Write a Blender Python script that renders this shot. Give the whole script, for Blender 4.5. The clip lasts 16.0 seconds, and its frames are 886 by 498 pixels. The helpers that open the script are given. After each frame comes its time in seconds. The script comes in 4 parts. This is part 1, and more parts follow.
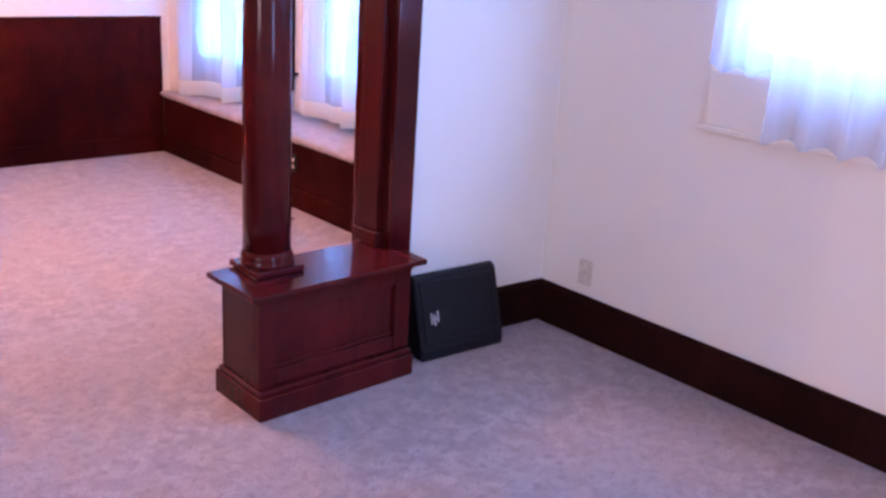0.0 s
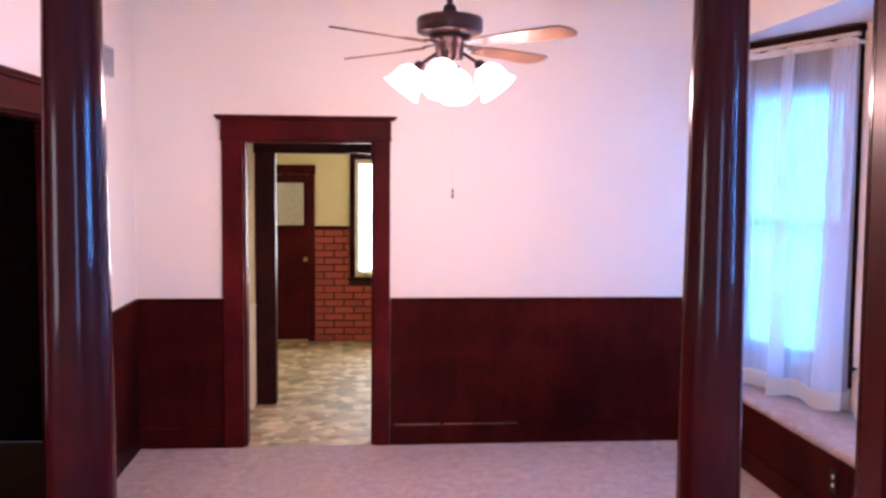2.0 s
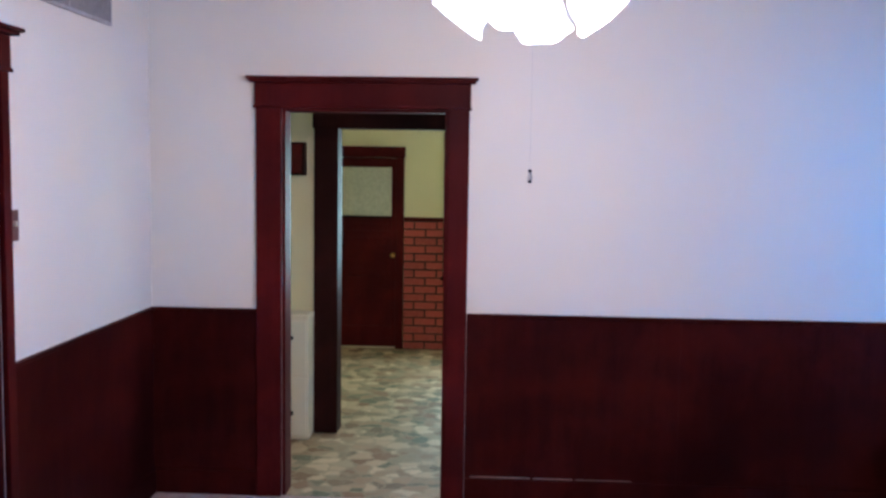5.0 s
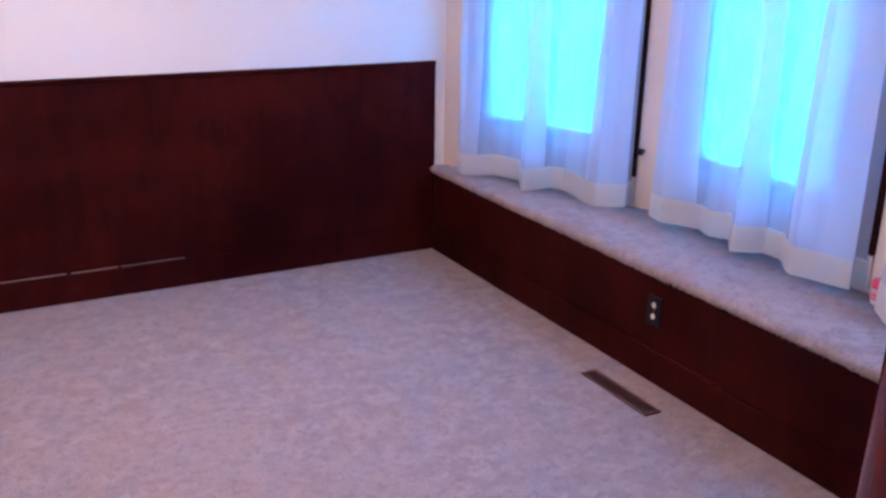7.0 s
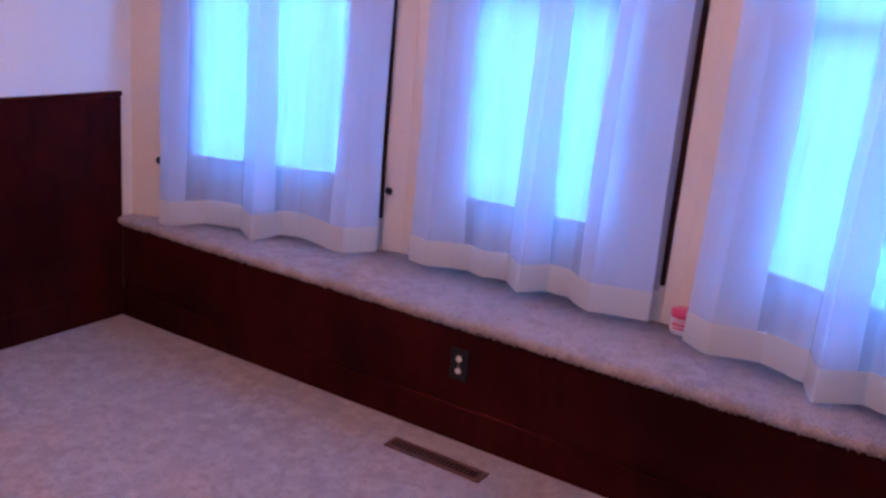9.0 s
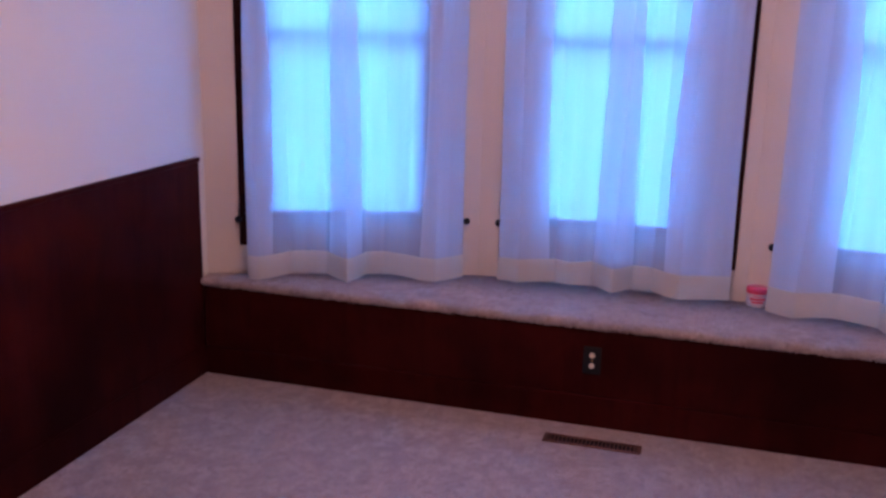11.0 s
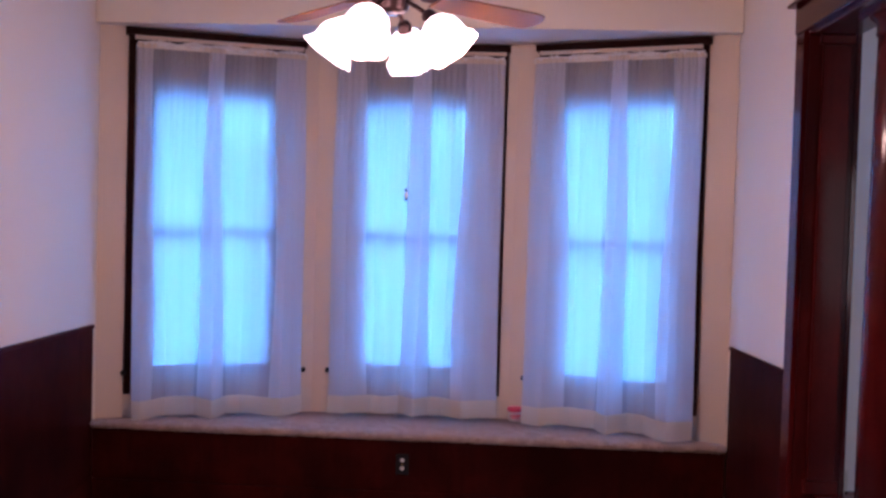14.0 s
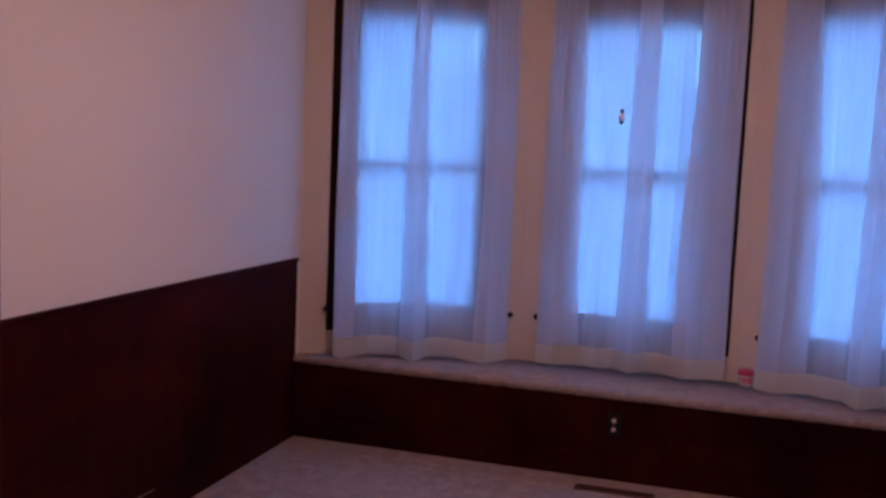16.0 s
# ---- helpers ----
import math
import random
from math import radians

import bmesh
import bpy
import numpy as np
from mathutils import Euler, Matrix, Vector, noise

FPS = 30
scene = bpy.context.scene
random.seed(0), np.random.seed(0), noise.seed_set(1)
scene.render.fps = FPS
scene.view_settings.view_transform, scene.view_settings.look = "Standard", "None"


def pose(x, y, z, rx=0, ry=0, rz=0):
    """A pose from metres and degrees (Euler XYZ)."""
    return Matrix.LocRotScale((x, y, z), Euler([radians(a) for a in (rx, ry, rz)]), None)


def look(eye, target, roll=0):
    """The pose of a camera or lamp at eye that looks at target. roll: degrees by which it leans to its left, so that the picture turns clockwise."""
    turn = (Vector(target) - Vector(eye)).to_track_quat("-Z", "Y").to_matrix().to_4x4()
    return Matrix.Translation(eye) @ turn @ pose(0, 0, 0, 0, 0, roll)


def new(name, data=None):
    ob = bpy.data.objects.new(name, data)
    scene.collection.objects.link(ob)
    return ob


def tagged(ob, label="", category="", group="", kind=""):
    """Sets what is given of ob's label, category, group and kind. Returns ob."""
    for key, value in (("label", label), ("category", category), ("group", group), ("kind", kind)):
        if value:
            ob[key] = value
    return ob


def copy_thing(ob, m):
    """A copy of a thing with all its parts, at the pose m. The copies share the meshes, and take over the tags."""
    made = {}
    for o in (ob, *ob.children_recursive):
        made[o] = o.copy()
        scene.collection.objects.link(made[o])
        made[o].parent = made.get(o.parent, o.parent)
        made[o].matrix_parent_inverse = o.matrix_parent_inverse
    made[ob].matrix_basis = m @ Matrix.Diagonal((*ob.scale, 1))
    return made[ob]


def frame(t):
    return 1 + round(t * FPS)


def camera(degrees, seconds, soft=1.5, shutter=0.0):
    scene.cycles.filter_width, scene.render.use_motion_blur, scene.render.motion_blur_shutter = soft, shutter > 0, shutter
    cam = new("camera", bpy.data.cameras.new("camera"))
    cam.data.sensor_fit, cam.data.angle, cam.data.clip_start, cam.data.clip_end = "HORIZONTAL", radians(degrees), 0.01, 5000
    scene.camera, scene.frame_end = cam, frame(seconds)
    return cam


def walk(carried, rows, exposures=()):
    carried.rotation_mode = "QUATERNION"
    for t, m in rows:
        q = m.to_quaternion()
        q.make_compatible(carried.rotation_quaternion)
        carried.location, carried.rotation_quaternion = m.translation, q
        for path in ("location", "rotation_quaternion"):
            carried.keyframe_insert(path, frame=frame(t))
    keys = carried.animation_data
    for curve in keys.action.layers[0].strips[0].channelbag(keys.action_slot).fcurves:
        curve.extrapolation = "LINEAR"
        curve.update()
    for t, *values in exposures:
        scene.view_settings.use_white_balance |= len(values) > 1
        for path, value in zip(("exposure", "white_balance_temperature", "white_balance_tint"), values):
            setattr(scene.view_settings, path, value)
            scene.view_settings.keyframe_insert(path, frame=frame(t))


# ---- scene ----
cam = camera(50.7, 16.0, soft=2.8)
PATH = [
    (0, (-3.126, -6.527, 1.648), (-1.834, -5.136, 1.019), 3.7),
    (0.5, (-2.831, -6.604, 1.732), (-1.932, -4.896, 1.21), 2.1),
    (1, (-2.524, -6.436, 1.767), (-1.97, -4.552, 1.387), 1.8),
    (1.5, (-2.409, -6.308, 1.766), (-2.111, -4.346, 1.514), 0.8),
    (2, (-2.351, -6.183, 1.778), (-2.184, -4.195, 1.63), 0.4),
    (2.5, (-2.195, -5.937, 1.765), (-2.167, -3.94, 1.657), 0.8),
    (3, (-2.107, -5.672, 1.756), (-2.216, -3.68, 1.609), 0.5),
    (5.5, (-2.066, -4.682, 1.716), (-2.158, -2.693, 1.527), 1.1),
    (6, (-2.148, -4.635, 1.65), (-2.014, -2.709, 1.126), 1.2),
    (6.5, (-2.245, -4.402, 1.635), (-1.750, -2.571, 1.003), 1.3),
    (7, (-2.262, -4.215, 1.590), (-1.347, -2.560, 0.957), 1.2),
    (7.5, (-2.285, -3.966, 1.580), (-1.012, -2.577, 0.939), 2.4),
    (8, (-2.340, -3.790, 1.530), (-0.867, -2.569, 0.942), 3.4),
    (8.5, (-2.490, -3.540, 1.505), (-0.902, -2.418, 1.032), 5.8),
    (9, (-2.605, -3.260, 1.545), (-0.966, -2.252, 0.997), 5.0),
    (11.5, (-3.955, -2.110, 1.614), (-2.039, -1.729, 1.186), 1.1),
    (12, (-4.339, -2.120, 1.621), (-2.387, -1.908, 1.237), 1.3),
    (12.5, (-4.575, -2.159, 1.613), (-2.612, -1.998, 1.263), 1.5),
    (13, (-4.799, -2.251, 1.640), (-2.857, -2.102, 1.185), 1.6),
    (13.5, (-4.952, -2.249, 1.598), (-2.966, -2.119, 1.403), 1.6),
    (14, (-5.091, -2.248, 1.634), (-3.095, -2.134, 1.571), 1.6),
    (14.5, (-5.165, -2.256, 1.649), (-3.169, -2.145, 1.592), 1.6),
    (15, (-5.171, -2.261, 1.647), (-3.176, -2.142, 1.589), 1.4),
    (15.5, (-4.954, -2.242, 1.623), (-2.967, -2.017, 1.558), 1.2),
    (16, (-4.613, -2.249, 1.591), (-2.711, -1.667, 1.388), 2.4),
]
EXPOSURES = [(0, 0.80, 6700, 48), (1, 0.62, 6750, 41), (2, 0.32, 6200, 33), (3, 0.0, 5400, 16), (5.5, -0.24, 4750, 0), (7, 0.21, 5150, 16), (9, -0.42, 5750, 47), (11.5, -0.72, 6000, 42), (13, -0.80, 6200, 38), (14, -0.80, 6350, 37), (15, -0.98, 6600, 41), (16, -1.58, 7000, 48)]
walk(cam, [(t, look(eye, target, roll)) for t, eye, target, roll in PATH], EXPOSURES)

# ---------------------------------------------------------------- light and sky
world = bpy.data.worlds.new("world")
scene.world = world
world.use_nodes = True
wn = world.node_tree.nodes
sky = wn.new("ShaderNodeTexSky")
sky.sky_type, sky.sun_disc = "NISHITA", False
sky.sun_elevation, sky.sun_rotation = radians(35), radians(200)
wn["Background"].inputs["Strength"].default_value = 0.10
world.node_tree.links.new(sky.outputs[0], wn["Background"].inputs["Color"])


def lamp_area(name, m, sx, sy, watts, colour):
    d = bpy.data.lights.new(name, "AREA")
    d.shape, d.size, d.size_y, d.energy, d.color = "RECTANGLE", sx, sy, watts, colour
    o = new(name, d)
    o.matrix_world = m
    return o


def lamp_point(name, p, watts, colour, r=0.04):
    d = bpy.data.lights.new(name, "POINT")
    d.energy, d.color, d.shadow_soft_size = watts, colour, r
    o = new(name, d)
    o.location = p
    return o


BLUE = (0.055, 0.395, 1.0)
FAN_COLOUR = (1.0, 0.67, 0.53)
FAN = Vector((-1.965, -1.87, 0.0))
BAY_W, FRONT_W, SOUTH_W, KITCHEN_W, BULB_W = 92.0, 60.0, 32.0, 42.0, 30.0

# ---------------------------------------------------------------- materials


def material(name):
    m = bpy.data.materials.new(name)
    m.use_nodes = True
    nt = m.node_tree
    return m, nt, nt.nodes["Principled BSDF"]


def mixed(nt, fac, a, b):
    n = nt.nodes.new("ShaderNodeMix")
    n.data_type = "RGBA"
    nt.links.new(fac, n.inputs[0])
    for k, c in ((6, a), (7, b)):
        if isinstance(c, tuple):
            n.inputs[k].default_value = (*c, 1)
        else:
            nt.links.new(c, n.inputs[k])
    return n.outputs[2]


def noise_tex(nt, scale, detail=4.0, stretch=(1, 1, 1), rough=0.55, coords="Object", distort=0.0):
    tc, mp, nz = nt.nodes.new("ShaderNodeTexCoord"), nt.nodes.new("ShaderNodeMapping"), nt.nodes.new("ShaderNodeTexNoise")
    mp.inputs["Scale"].default_value = stretch
    nz.inputs["Scale"].default_value, nz.inputs["Detail"].default_value = scale, detail
    nz.inputs["Roughness"].default_value, nz.inputs["Distortion"].default_value = rough, distort
    nt.links.new(tc.outputs[coords], mp.inputs[0])
    nt.links.new(mp.outputs[0], nz.inputs["Vector"])
    return nz.outputs["Fac"]


def ramp(nt, fac, lo, hi):
    n = nt.nodes.new("ShaderNodeMapRange")
    n.inputs["From Min"].default_value, n.inputs["From Max"].default_value = lo, hi
    nt.links.new(fac, n.inputs["Value"])
    return n.outputs[0]


def bump(nt, b, height, strength, distance=0.01):
    n = nt.nodes.new("ShaderNodeBump")
    n.inputs["Strength"].default_value, n.inputs["Distance"].default_value = strength, distance
    nt.links.new(height, n.inputs["Height"])
    nt.links.new(n.outputs[0], b.inputs["Normal"])


def wood(name, dark, light, rough, grain=(14, 14, 0.7), coat=0.3, spec=0.5, polish=0.13):
    m, nt, b = material(name)
    b.inputs["Specular IOR Level"].default_value = spec
    g = noise_tex(nt, 3.0, 7, grain, 0.62, distort=0.4)
    blot = noise_tex(nt, 1.3, 3)
    c = mixed(nt, ramp(nt, g, 0.22, 0.82), dark, light)
    patch = noise_tex(nt, 4.2, 5, rough=0.6)
    c = mixed(nt, ramp(nt, patch, 0.45, 0.8), c, (light[0] * 1.25, light[1] * 0.95, light[2] * 0.9))
    c2 = mixed(nt, ramp(nt, blot, 0.35, 0.7), c, tuple(0.62 * v for v in dark))
    nt.links.new(c2, b.inputs["Base Color"])
    r = nt.nodes.new("ShaderNodeMapRange")
    r.inputs["To Min"].default_value, r.inputs["To Max"].default_value = rough * 0.8, rough * 1.35
    nt.links.new(blot, r.inputs["Value"])
    nt.links.new(r.outputs[0], b.inputs["Roughness"])
    b.inputs["Coat Weight"].default_value, b.inputs["Coat Roughness"].default_value = coat, polish
    bump(nt, b, g, 0.06, 0.004)
    return m


def paint(name, colour, rough=0.6, vary=0.9, bumpy=0.05):
    m, nt, b = material(name)
    big = noise_tex(nt, 0.9, 3)
    fine = noise_tex(nt, 160, 3)
    c = mixed(nt, ramp(nt, big, 0.3, 0.7), colour, tuple(vary * v for v in colour))
    nt.links.new(c, b.inputs["Base Color"])
    b.inputs["Roughness"].default_value = rough
    bump(nt, b, fine, bumpy, 0.003)
    return m


def plain(name, colour, rough=0.5, metal=0.0):
    m, nt, b = material(name)
    n = noise_tex(nt, 35, 4)
    c = mixed(nt, ramp(nt, n, 0.3, 0.7), colour, tuple(0.8 * v for v in colour))
    nt.links.new(c, b.inputs["Base Color"])
    b.inputs["Roughness"].default_value, b.inputs["Metallic"].default_value = rough, metal
    return m


def carpet_mat(name, light, dark):
    m, nt, b = material(name)
    big, mid, tuft = noise_tex(nt, 1.7, 4), noise_tex(nt, 12, 4, rough=0.6), noise_tex(nt, 170, 4, rough=0.7)
    clump = noise_tex(nt, 30, 4, rough=0.6)
    c = mixed(nt, ramp(nt, mid, 0.40, 0.60), dark, light)
    c = mixed(nt, ramp(nt, big, 0.35, 0.75), c, tuple(0.86 * v for v in light))
    c = mixed(nt, ramp(nt, clump, 0.30, 0.50), tuple(0.86 * v for v in dark), c)
    c = mixed(nt, ramp(nt, tuft, 0.25, 0.6), tuple(0.45 * v for v in dark), c)
    nt.links.new(c, b.inputs["Base Color"])
    b.inputs["Roughness"].default_value = 1.0
    b.inputs["Specular IOR Level"].default_value = 0.05
    b.inputs["Sheen Weight"].default_value = 0.15
    add = nt.nodes.new("ShaderNodeMath")
    add.operation = "ADD"
    nt.links.new(tuft, add.inputs[0])
    nt.links.new(mid, add.inputs[1])
    bump(nt, b, add.outputs[0], 0.7, 0.012)
    return m


def sheer_mat(name, colour, clear, vary=0.0):
    m, nt, b = material(name)
    nt.nodes.remove(b)
    out = nt.nodes["Material Output"]
    dif, tra, tp = (nt.nodes.new("ShaderNodeBsdf" + k) for k in ("Diffuse", "Translucent", "Transparent"))
    weave = noise_tex(nt, 420, 2)
    c = mixed(nt, ramp(nt, weave, 0.3, 0.7), colour, tuple(0.88 * v for v in colour))
    for n in (dif, tra):
        nt.links.new(c, n.inputs["Color"])
    m1, m2 = nt.nodes.new("ShaderNodeMixShader"), nt.nodes.new("ShaderNodeMixShader")
    m1.inputs[0].default_value = 0.5
    gather = noise_tex(nt, 1.0, 1.0, (9, 9, 0.28), 0.45)
    dens = nt.nodes.new("ShaderNodeMapRange")
    dens.inputs["From Min"].default_value, dens.inputs["From Max"].default_value = 0.38, 0.64
    dens.inputs["To Min"].default_value, dens.inputs["To Max"].default_value = clear * (1 - vary), clear * (1 + vary)
    nt.links.new(gather, dens.inputs["Value"])
    nt.links.new(dens.outputs[0], m2.inputs[0])
    nt.links.new(dif.outputs[0], m1.inputs[1])
    nt.links.new(tra.outputs[0], m1.inputs[2])
    nt.links.new(m1.outputs[0], m2.inputs[1])
    nt.links.new(tp.outputs[0], m2.inputs[2])
    nt.links.new(m2.outputs[0], out.inputs["Surface"])
    return m


def glass_mat(name, rough=0.0, tint=(0.95, 0.98, 1.0)):
    m, nt, b = material(name)
    nt.nodes.remove(b)
    tp, gl, mx, fr = (nt.nodes.new(k) for k in ("ShaderNodeBsdfTransparent", "ShaderNodeBsdfGlossy", "ShaderNodeMixShader", "ShaderNodeFresnel"))
    tp.inputs["Color"].default_value = (*tint, 1)
    gl.inputs["Roughness"].default_value = rough
    fr.inputs["IOR"].default_value = 1.45
    nt.links.new(fr.outputs[0], mx.inputs[0])
    nt.links.new(tp.outputs[0], mx.inputs[1])
    nt.links.new(gl.outputs[0], mx.inputs[2])
    nt.links.new(mx.outputs[0], nt.nodes["Material Output"].inputs["Surface"])
    return m


def glow_mat(name, colour, strength):
    m, nt, b = material(name)
    b.inputs["Base Color"].default_value = (*colour, 1)
    b.inputs["Emission Color"].default_value = (*colour, 1)
    b.inputs["Emission Strength"].default_value = strength
    return m


def stone_vinyl(name):
    m, nt, b = material(name)
    tc, mp = nt.nodes.new("ShaderNodeTexCoord"), nt.nodes.new("ShaderNodeMapping")
    mp.inputs["Scale"].default_value = (9.5, 9.5, 1)
    nt.links.new(tc.outputs["Object"], mp.inputs[0])
    vo, ed = nt.nodes.new("ShaderNodeTexVoronoi"), nt.nodes.new("ShaderNodeTexVoronoi")
    ed.feature = "DISTANCE_TO_EDGE"
    wob = nt.nodes.new("ShaderNodeTexNoise")
    wob.inputs["Scale"].default_value = 1.6
    nt.links.new(mp.outputs[0], wob.inputs["Vector"])
    mixv = nt.nodes.new("ShaderNodeVectorMath")
    mixv.operation = "MULTIPLY_ADD"
    mixv.inputs[1].default_value = (0.9, 0.9, 0.0)
    nt.links.new(wob.outputs["Color"], mixv.inputs[0])
    nt.links.new(mp.outputs[0], mixv.inputs[2])
    for n in (vo, ed):
        n.inputs["Scale"].default_value = 1.0
        n.inputs["Randomness"].default_value = 0.85
        nt.links.new(mixv.outputs[0], n.inputs["Vector"])
    sep = nt.nodes.new("ShaderNodeSeparateColor")
    nt.links.new(vo.outputs["Color"], sep.inputs[0])
    c = mixed(nt, sep.outputs[0], (0.20, 0.11, 0.05), (0.62, 0.47, 0.28))
    c = mixed(nt, ramp(nt, sep.outputs[1], 0.55, 1.0), c, (0.13, 0.13, 0.07))
    fine = noise_tex(nt, 24, 5)
    c = mixed(nt, ramp(nt, fine, 0.55, 1.0), c, (0.50, 0.42, 0.28))
    c = mixed(nt, ramp(nt, ed.outputs["Distance"], 0.0, 0.08), (0.34, 0.27, 0.16), c)
    nt.links.new(c, b.inputs["Base Color"])
    b.inputs["Roughness"].default_value = 0.6
    b.inputs["Specular IOR Level"].default_value = 0.25
    bump(nt, b, ed.outputs["Distance"], 0.1, 0.004)
    return m


def brick_mat(name):
    m, nt, b = material(name)
    inf = nt.nodes.new("ShaderNodeObjectInfo")
    n = noise_tex(nt, 40, 5)
    c = mixed(nt, inf.outputs["Random"], (0.42, 0.065, 0.04), (0.29, 0.04, 0.028))
    c = mixed(nt, ramp(nt, n, 0.4, 0.8), c, (0.45, 0.11, 0.07))
    nt.links.new(c, b.inputs["Base Color"])
    b.inputs["Roughness"].default_value = 0.7
    bump(nt, b, n, 0.4, 0.004)
    return m


def sky_backdrop(name, top, low, strength):
    m, nt, b = material(name)
    nt.nodes.remove(b)
    em = nt.nodes.new("ShaderNodeEmission")
    tc, sep = nt.nodes.new("ShaderNodeTexCoord"), nt.nodes.new("ShaderNodeSeparateXYZ")
    nt.links.new(tc.outputs["Object"], sep.inputs[0])
    leaf = noise_tex(nt, 3.2, 4, rough=0.6)
    c = mixed(nt, ramp(nt, sep.outputs["Z"], 0.6, 2.2), low, top)
    c = mixed(nt, ramp(nt, leaf, 0.42, 0.62), c, tuple(0.62 * v for v in low))
    nt.links.new(c, em.inputs["Color"])
    em.inputs["Strength"].default_value = strength
    nt.links.new(em.outputs[0], nt.nodes["Material Output"].inputs["Surface"])
    return m


BAYSKY = sky_backdrop("bay_daylight", (0.13, 0.62, 1.0), (0.08, 0.38, 0.97), 9.0)
KITSKY = sky_backdrop("garden_daylight", (0.90, 1.0, 0.80), (0.80, 1.0, 0.95), 10.0)
FRONTSKY = sky_backdrop("front_daylight", (0.06, 0.36, 1.0), (0.05, 0.32, 1.0), 28.0)
MAHOGANY = wood("mahogany", (0.050, 0.0045, 0.005), (0.105, 0.010, 0.009), 0.22, coat=0.40, spec=0.05, polish=0.09)
PILASTER = wood("pilaster_mahogany", (0.046, 0.0045, 0.005), (0.098, 0.010, 0.009), 0.34, coat=0.10, spec=0.10)
CASING = wood("casing_mahogany", (0.046, 0.0045, 0.005), (0.098, 0.010, 0.009), 0.45, coat=0.0, spec=0.05)
VENEER = wood("veneer", (0.025, 0.0030, 0.0030), (0.060, 0.0085, 0.006), 0.42, grain=(6, 6, 0.7), coat=0.0, spec=0.03)
WORN = wood("worn_wood", (0.16, 0.08, 0.06), (0.42, 0.28, 0.22), 0.5, grain=(2, 14, 14), coat=0.0)
DARKWOOD = wood("dark_wood", (0.016, 0.005, 0.004), (0.036, 0.010, 0.008), 0.45, coat=0.0, spec=0.04)
BLADE = wood("blade_wood", (0.22, 0.09, 0.04), (0.34, 0.16, 0.07), 0.4, grain=(1.0, 12, 12))
HALLFLOOR = wood("hall_floor_wood", (0.16, 0.07, 0.02), (0.30, 0.15, 0.05), 0.3, grain=(12, 0.8, 12))
WALLPAINT = paint("wall_paint", (0.82, 0.75, 0.63), vary=0.95)
BAYPAINT = paint("cream_paint", (0.72, 0.60, 0.48), 0.5, vary=0.94)
CEILPAINT = paint("ceiling_paint", (0.80, 0.77, 0.76))
YELLOW = paint("yellow_paint", (0.78, 0.68, 0.40))
CREAM = paint("cream_enamel", (0.76, 0.68, 0.50), 0.4)
WHITEPAINT = paint("white_enamel", (0.78, 0.75, 0.70), 0.35)
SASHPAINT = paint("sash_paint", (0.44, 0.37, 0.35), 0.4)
CARPET = carpet_mat("carpet", (0.59, 0.448, 0.405), (0.43, 0.312, 0.278))
SEATCARPET = carpet_mat("seat_carpet", (0.66, 0.51, 0.46), (0.47, 0.34, 0.29))
SHEER = sheer_mat("sheer_curtain", (0.70, 0.69, 0.72), 0.50, 0.12)
FOLDED = sheer_mat("folded_sheer", (0.80, 0.79, 0.82), 0.20, 0.3)
HEM = sheer_mat("curtain_hem", (0.86, 0.76, 0.62), 0.02)
RAG = sheer_mat("torn_heading", (0.95, 0.94, 0.92), 0.0)
BLINDMAT = sheer_mat("blind_slat", (0.58, 0.58, 0.58), 0.03)
GLASS = glass_mat("window_glass")
FROST = plain("frosted_glass", (0.55, 0.52, 0.40), 0.25)
BLACK = plain("black_metal", (0.009, 0.009, 0.011), 0.55)
BLACK.node_tree.nodes["Principled BSDF"].inputs["Specular IOR Level"].default_value = 0.22
BRONZE = plain("bronze_metal", (0.10, 0.055, 0.05), 0.3, 0.8)
BRASS = plain("brass", (0.55, 0.36, 0.12), 0.3, 1.0)
IVORY = plain("ivory_plastic", (0.70, 0.62, 0.48), 0.4)
BROWNMETAL = plain("brown_enamel", (0.15, 0.062, 0.045), 0.4, 0.2)
GREYMETAL = plain("grey_enamel", (0.42, 0.40, 0.40), 0.5, 0.1)
PINK = plain("pink_plastic", (0.75, 0.06, 0.12), 0.3)
JARWHITE = plain("jar_plastic", (0.75, 0.66, 0.64), 0.35)
MORTAR = plain("mortar", (0.045, 0.018, 0.016), 0.9)
BRICK = brick_mat("brick")
VINYL = stone_vinyl("vinyl_stone")
SHADEGLASS = glow_mat("lit_shade_glass", (1.0, 0.80, 0.78), 9.0)

# ---------------------------------------------------------------- builders


def part(name, bm, mat, parent=None, label="", smooth=False):
    me = bpy.data.meshes.new(name)
    bmesh.ops.recalc_face_normals(bm, faces=bm.faces)
    bm.to_mesh(me)
    bm.free()
    me.materials.append(mat)
    if smooth:
        for p in me.polygons:
            p.use_smooth = True
    o = new(name, me)
    if parent:
        o.parent = parent
    if label:
        o["label"] = label
    return o


def add_box(bm, x0, x1, y0, y1, z0, z1, bevel=0.0):
    m = Matrix.LocRotScale(((x0 + x1) / 2, (y0 + y1) / 2, (z0 + z1) / 2), None, (abs(x1 - x0), abs(y1 - y0), abs(z1 - z0)))
    r = bmesh.ops.create_cube(bm, size=1, matrix=m)
    if bevel:
        es = list({e for v in r["verts"] for e in v.link_edges})
        bmesh.ops.bevel(bm, geom=es, offset=bevel, segments=2, affect="EDGES", profile=0.5)
    return bm


def boxes(*rows, bevel=0.0):
    bm = bmesh.new()
    for r in rows:
        add_box(bm, *r, bevel=bevel)
    return bm


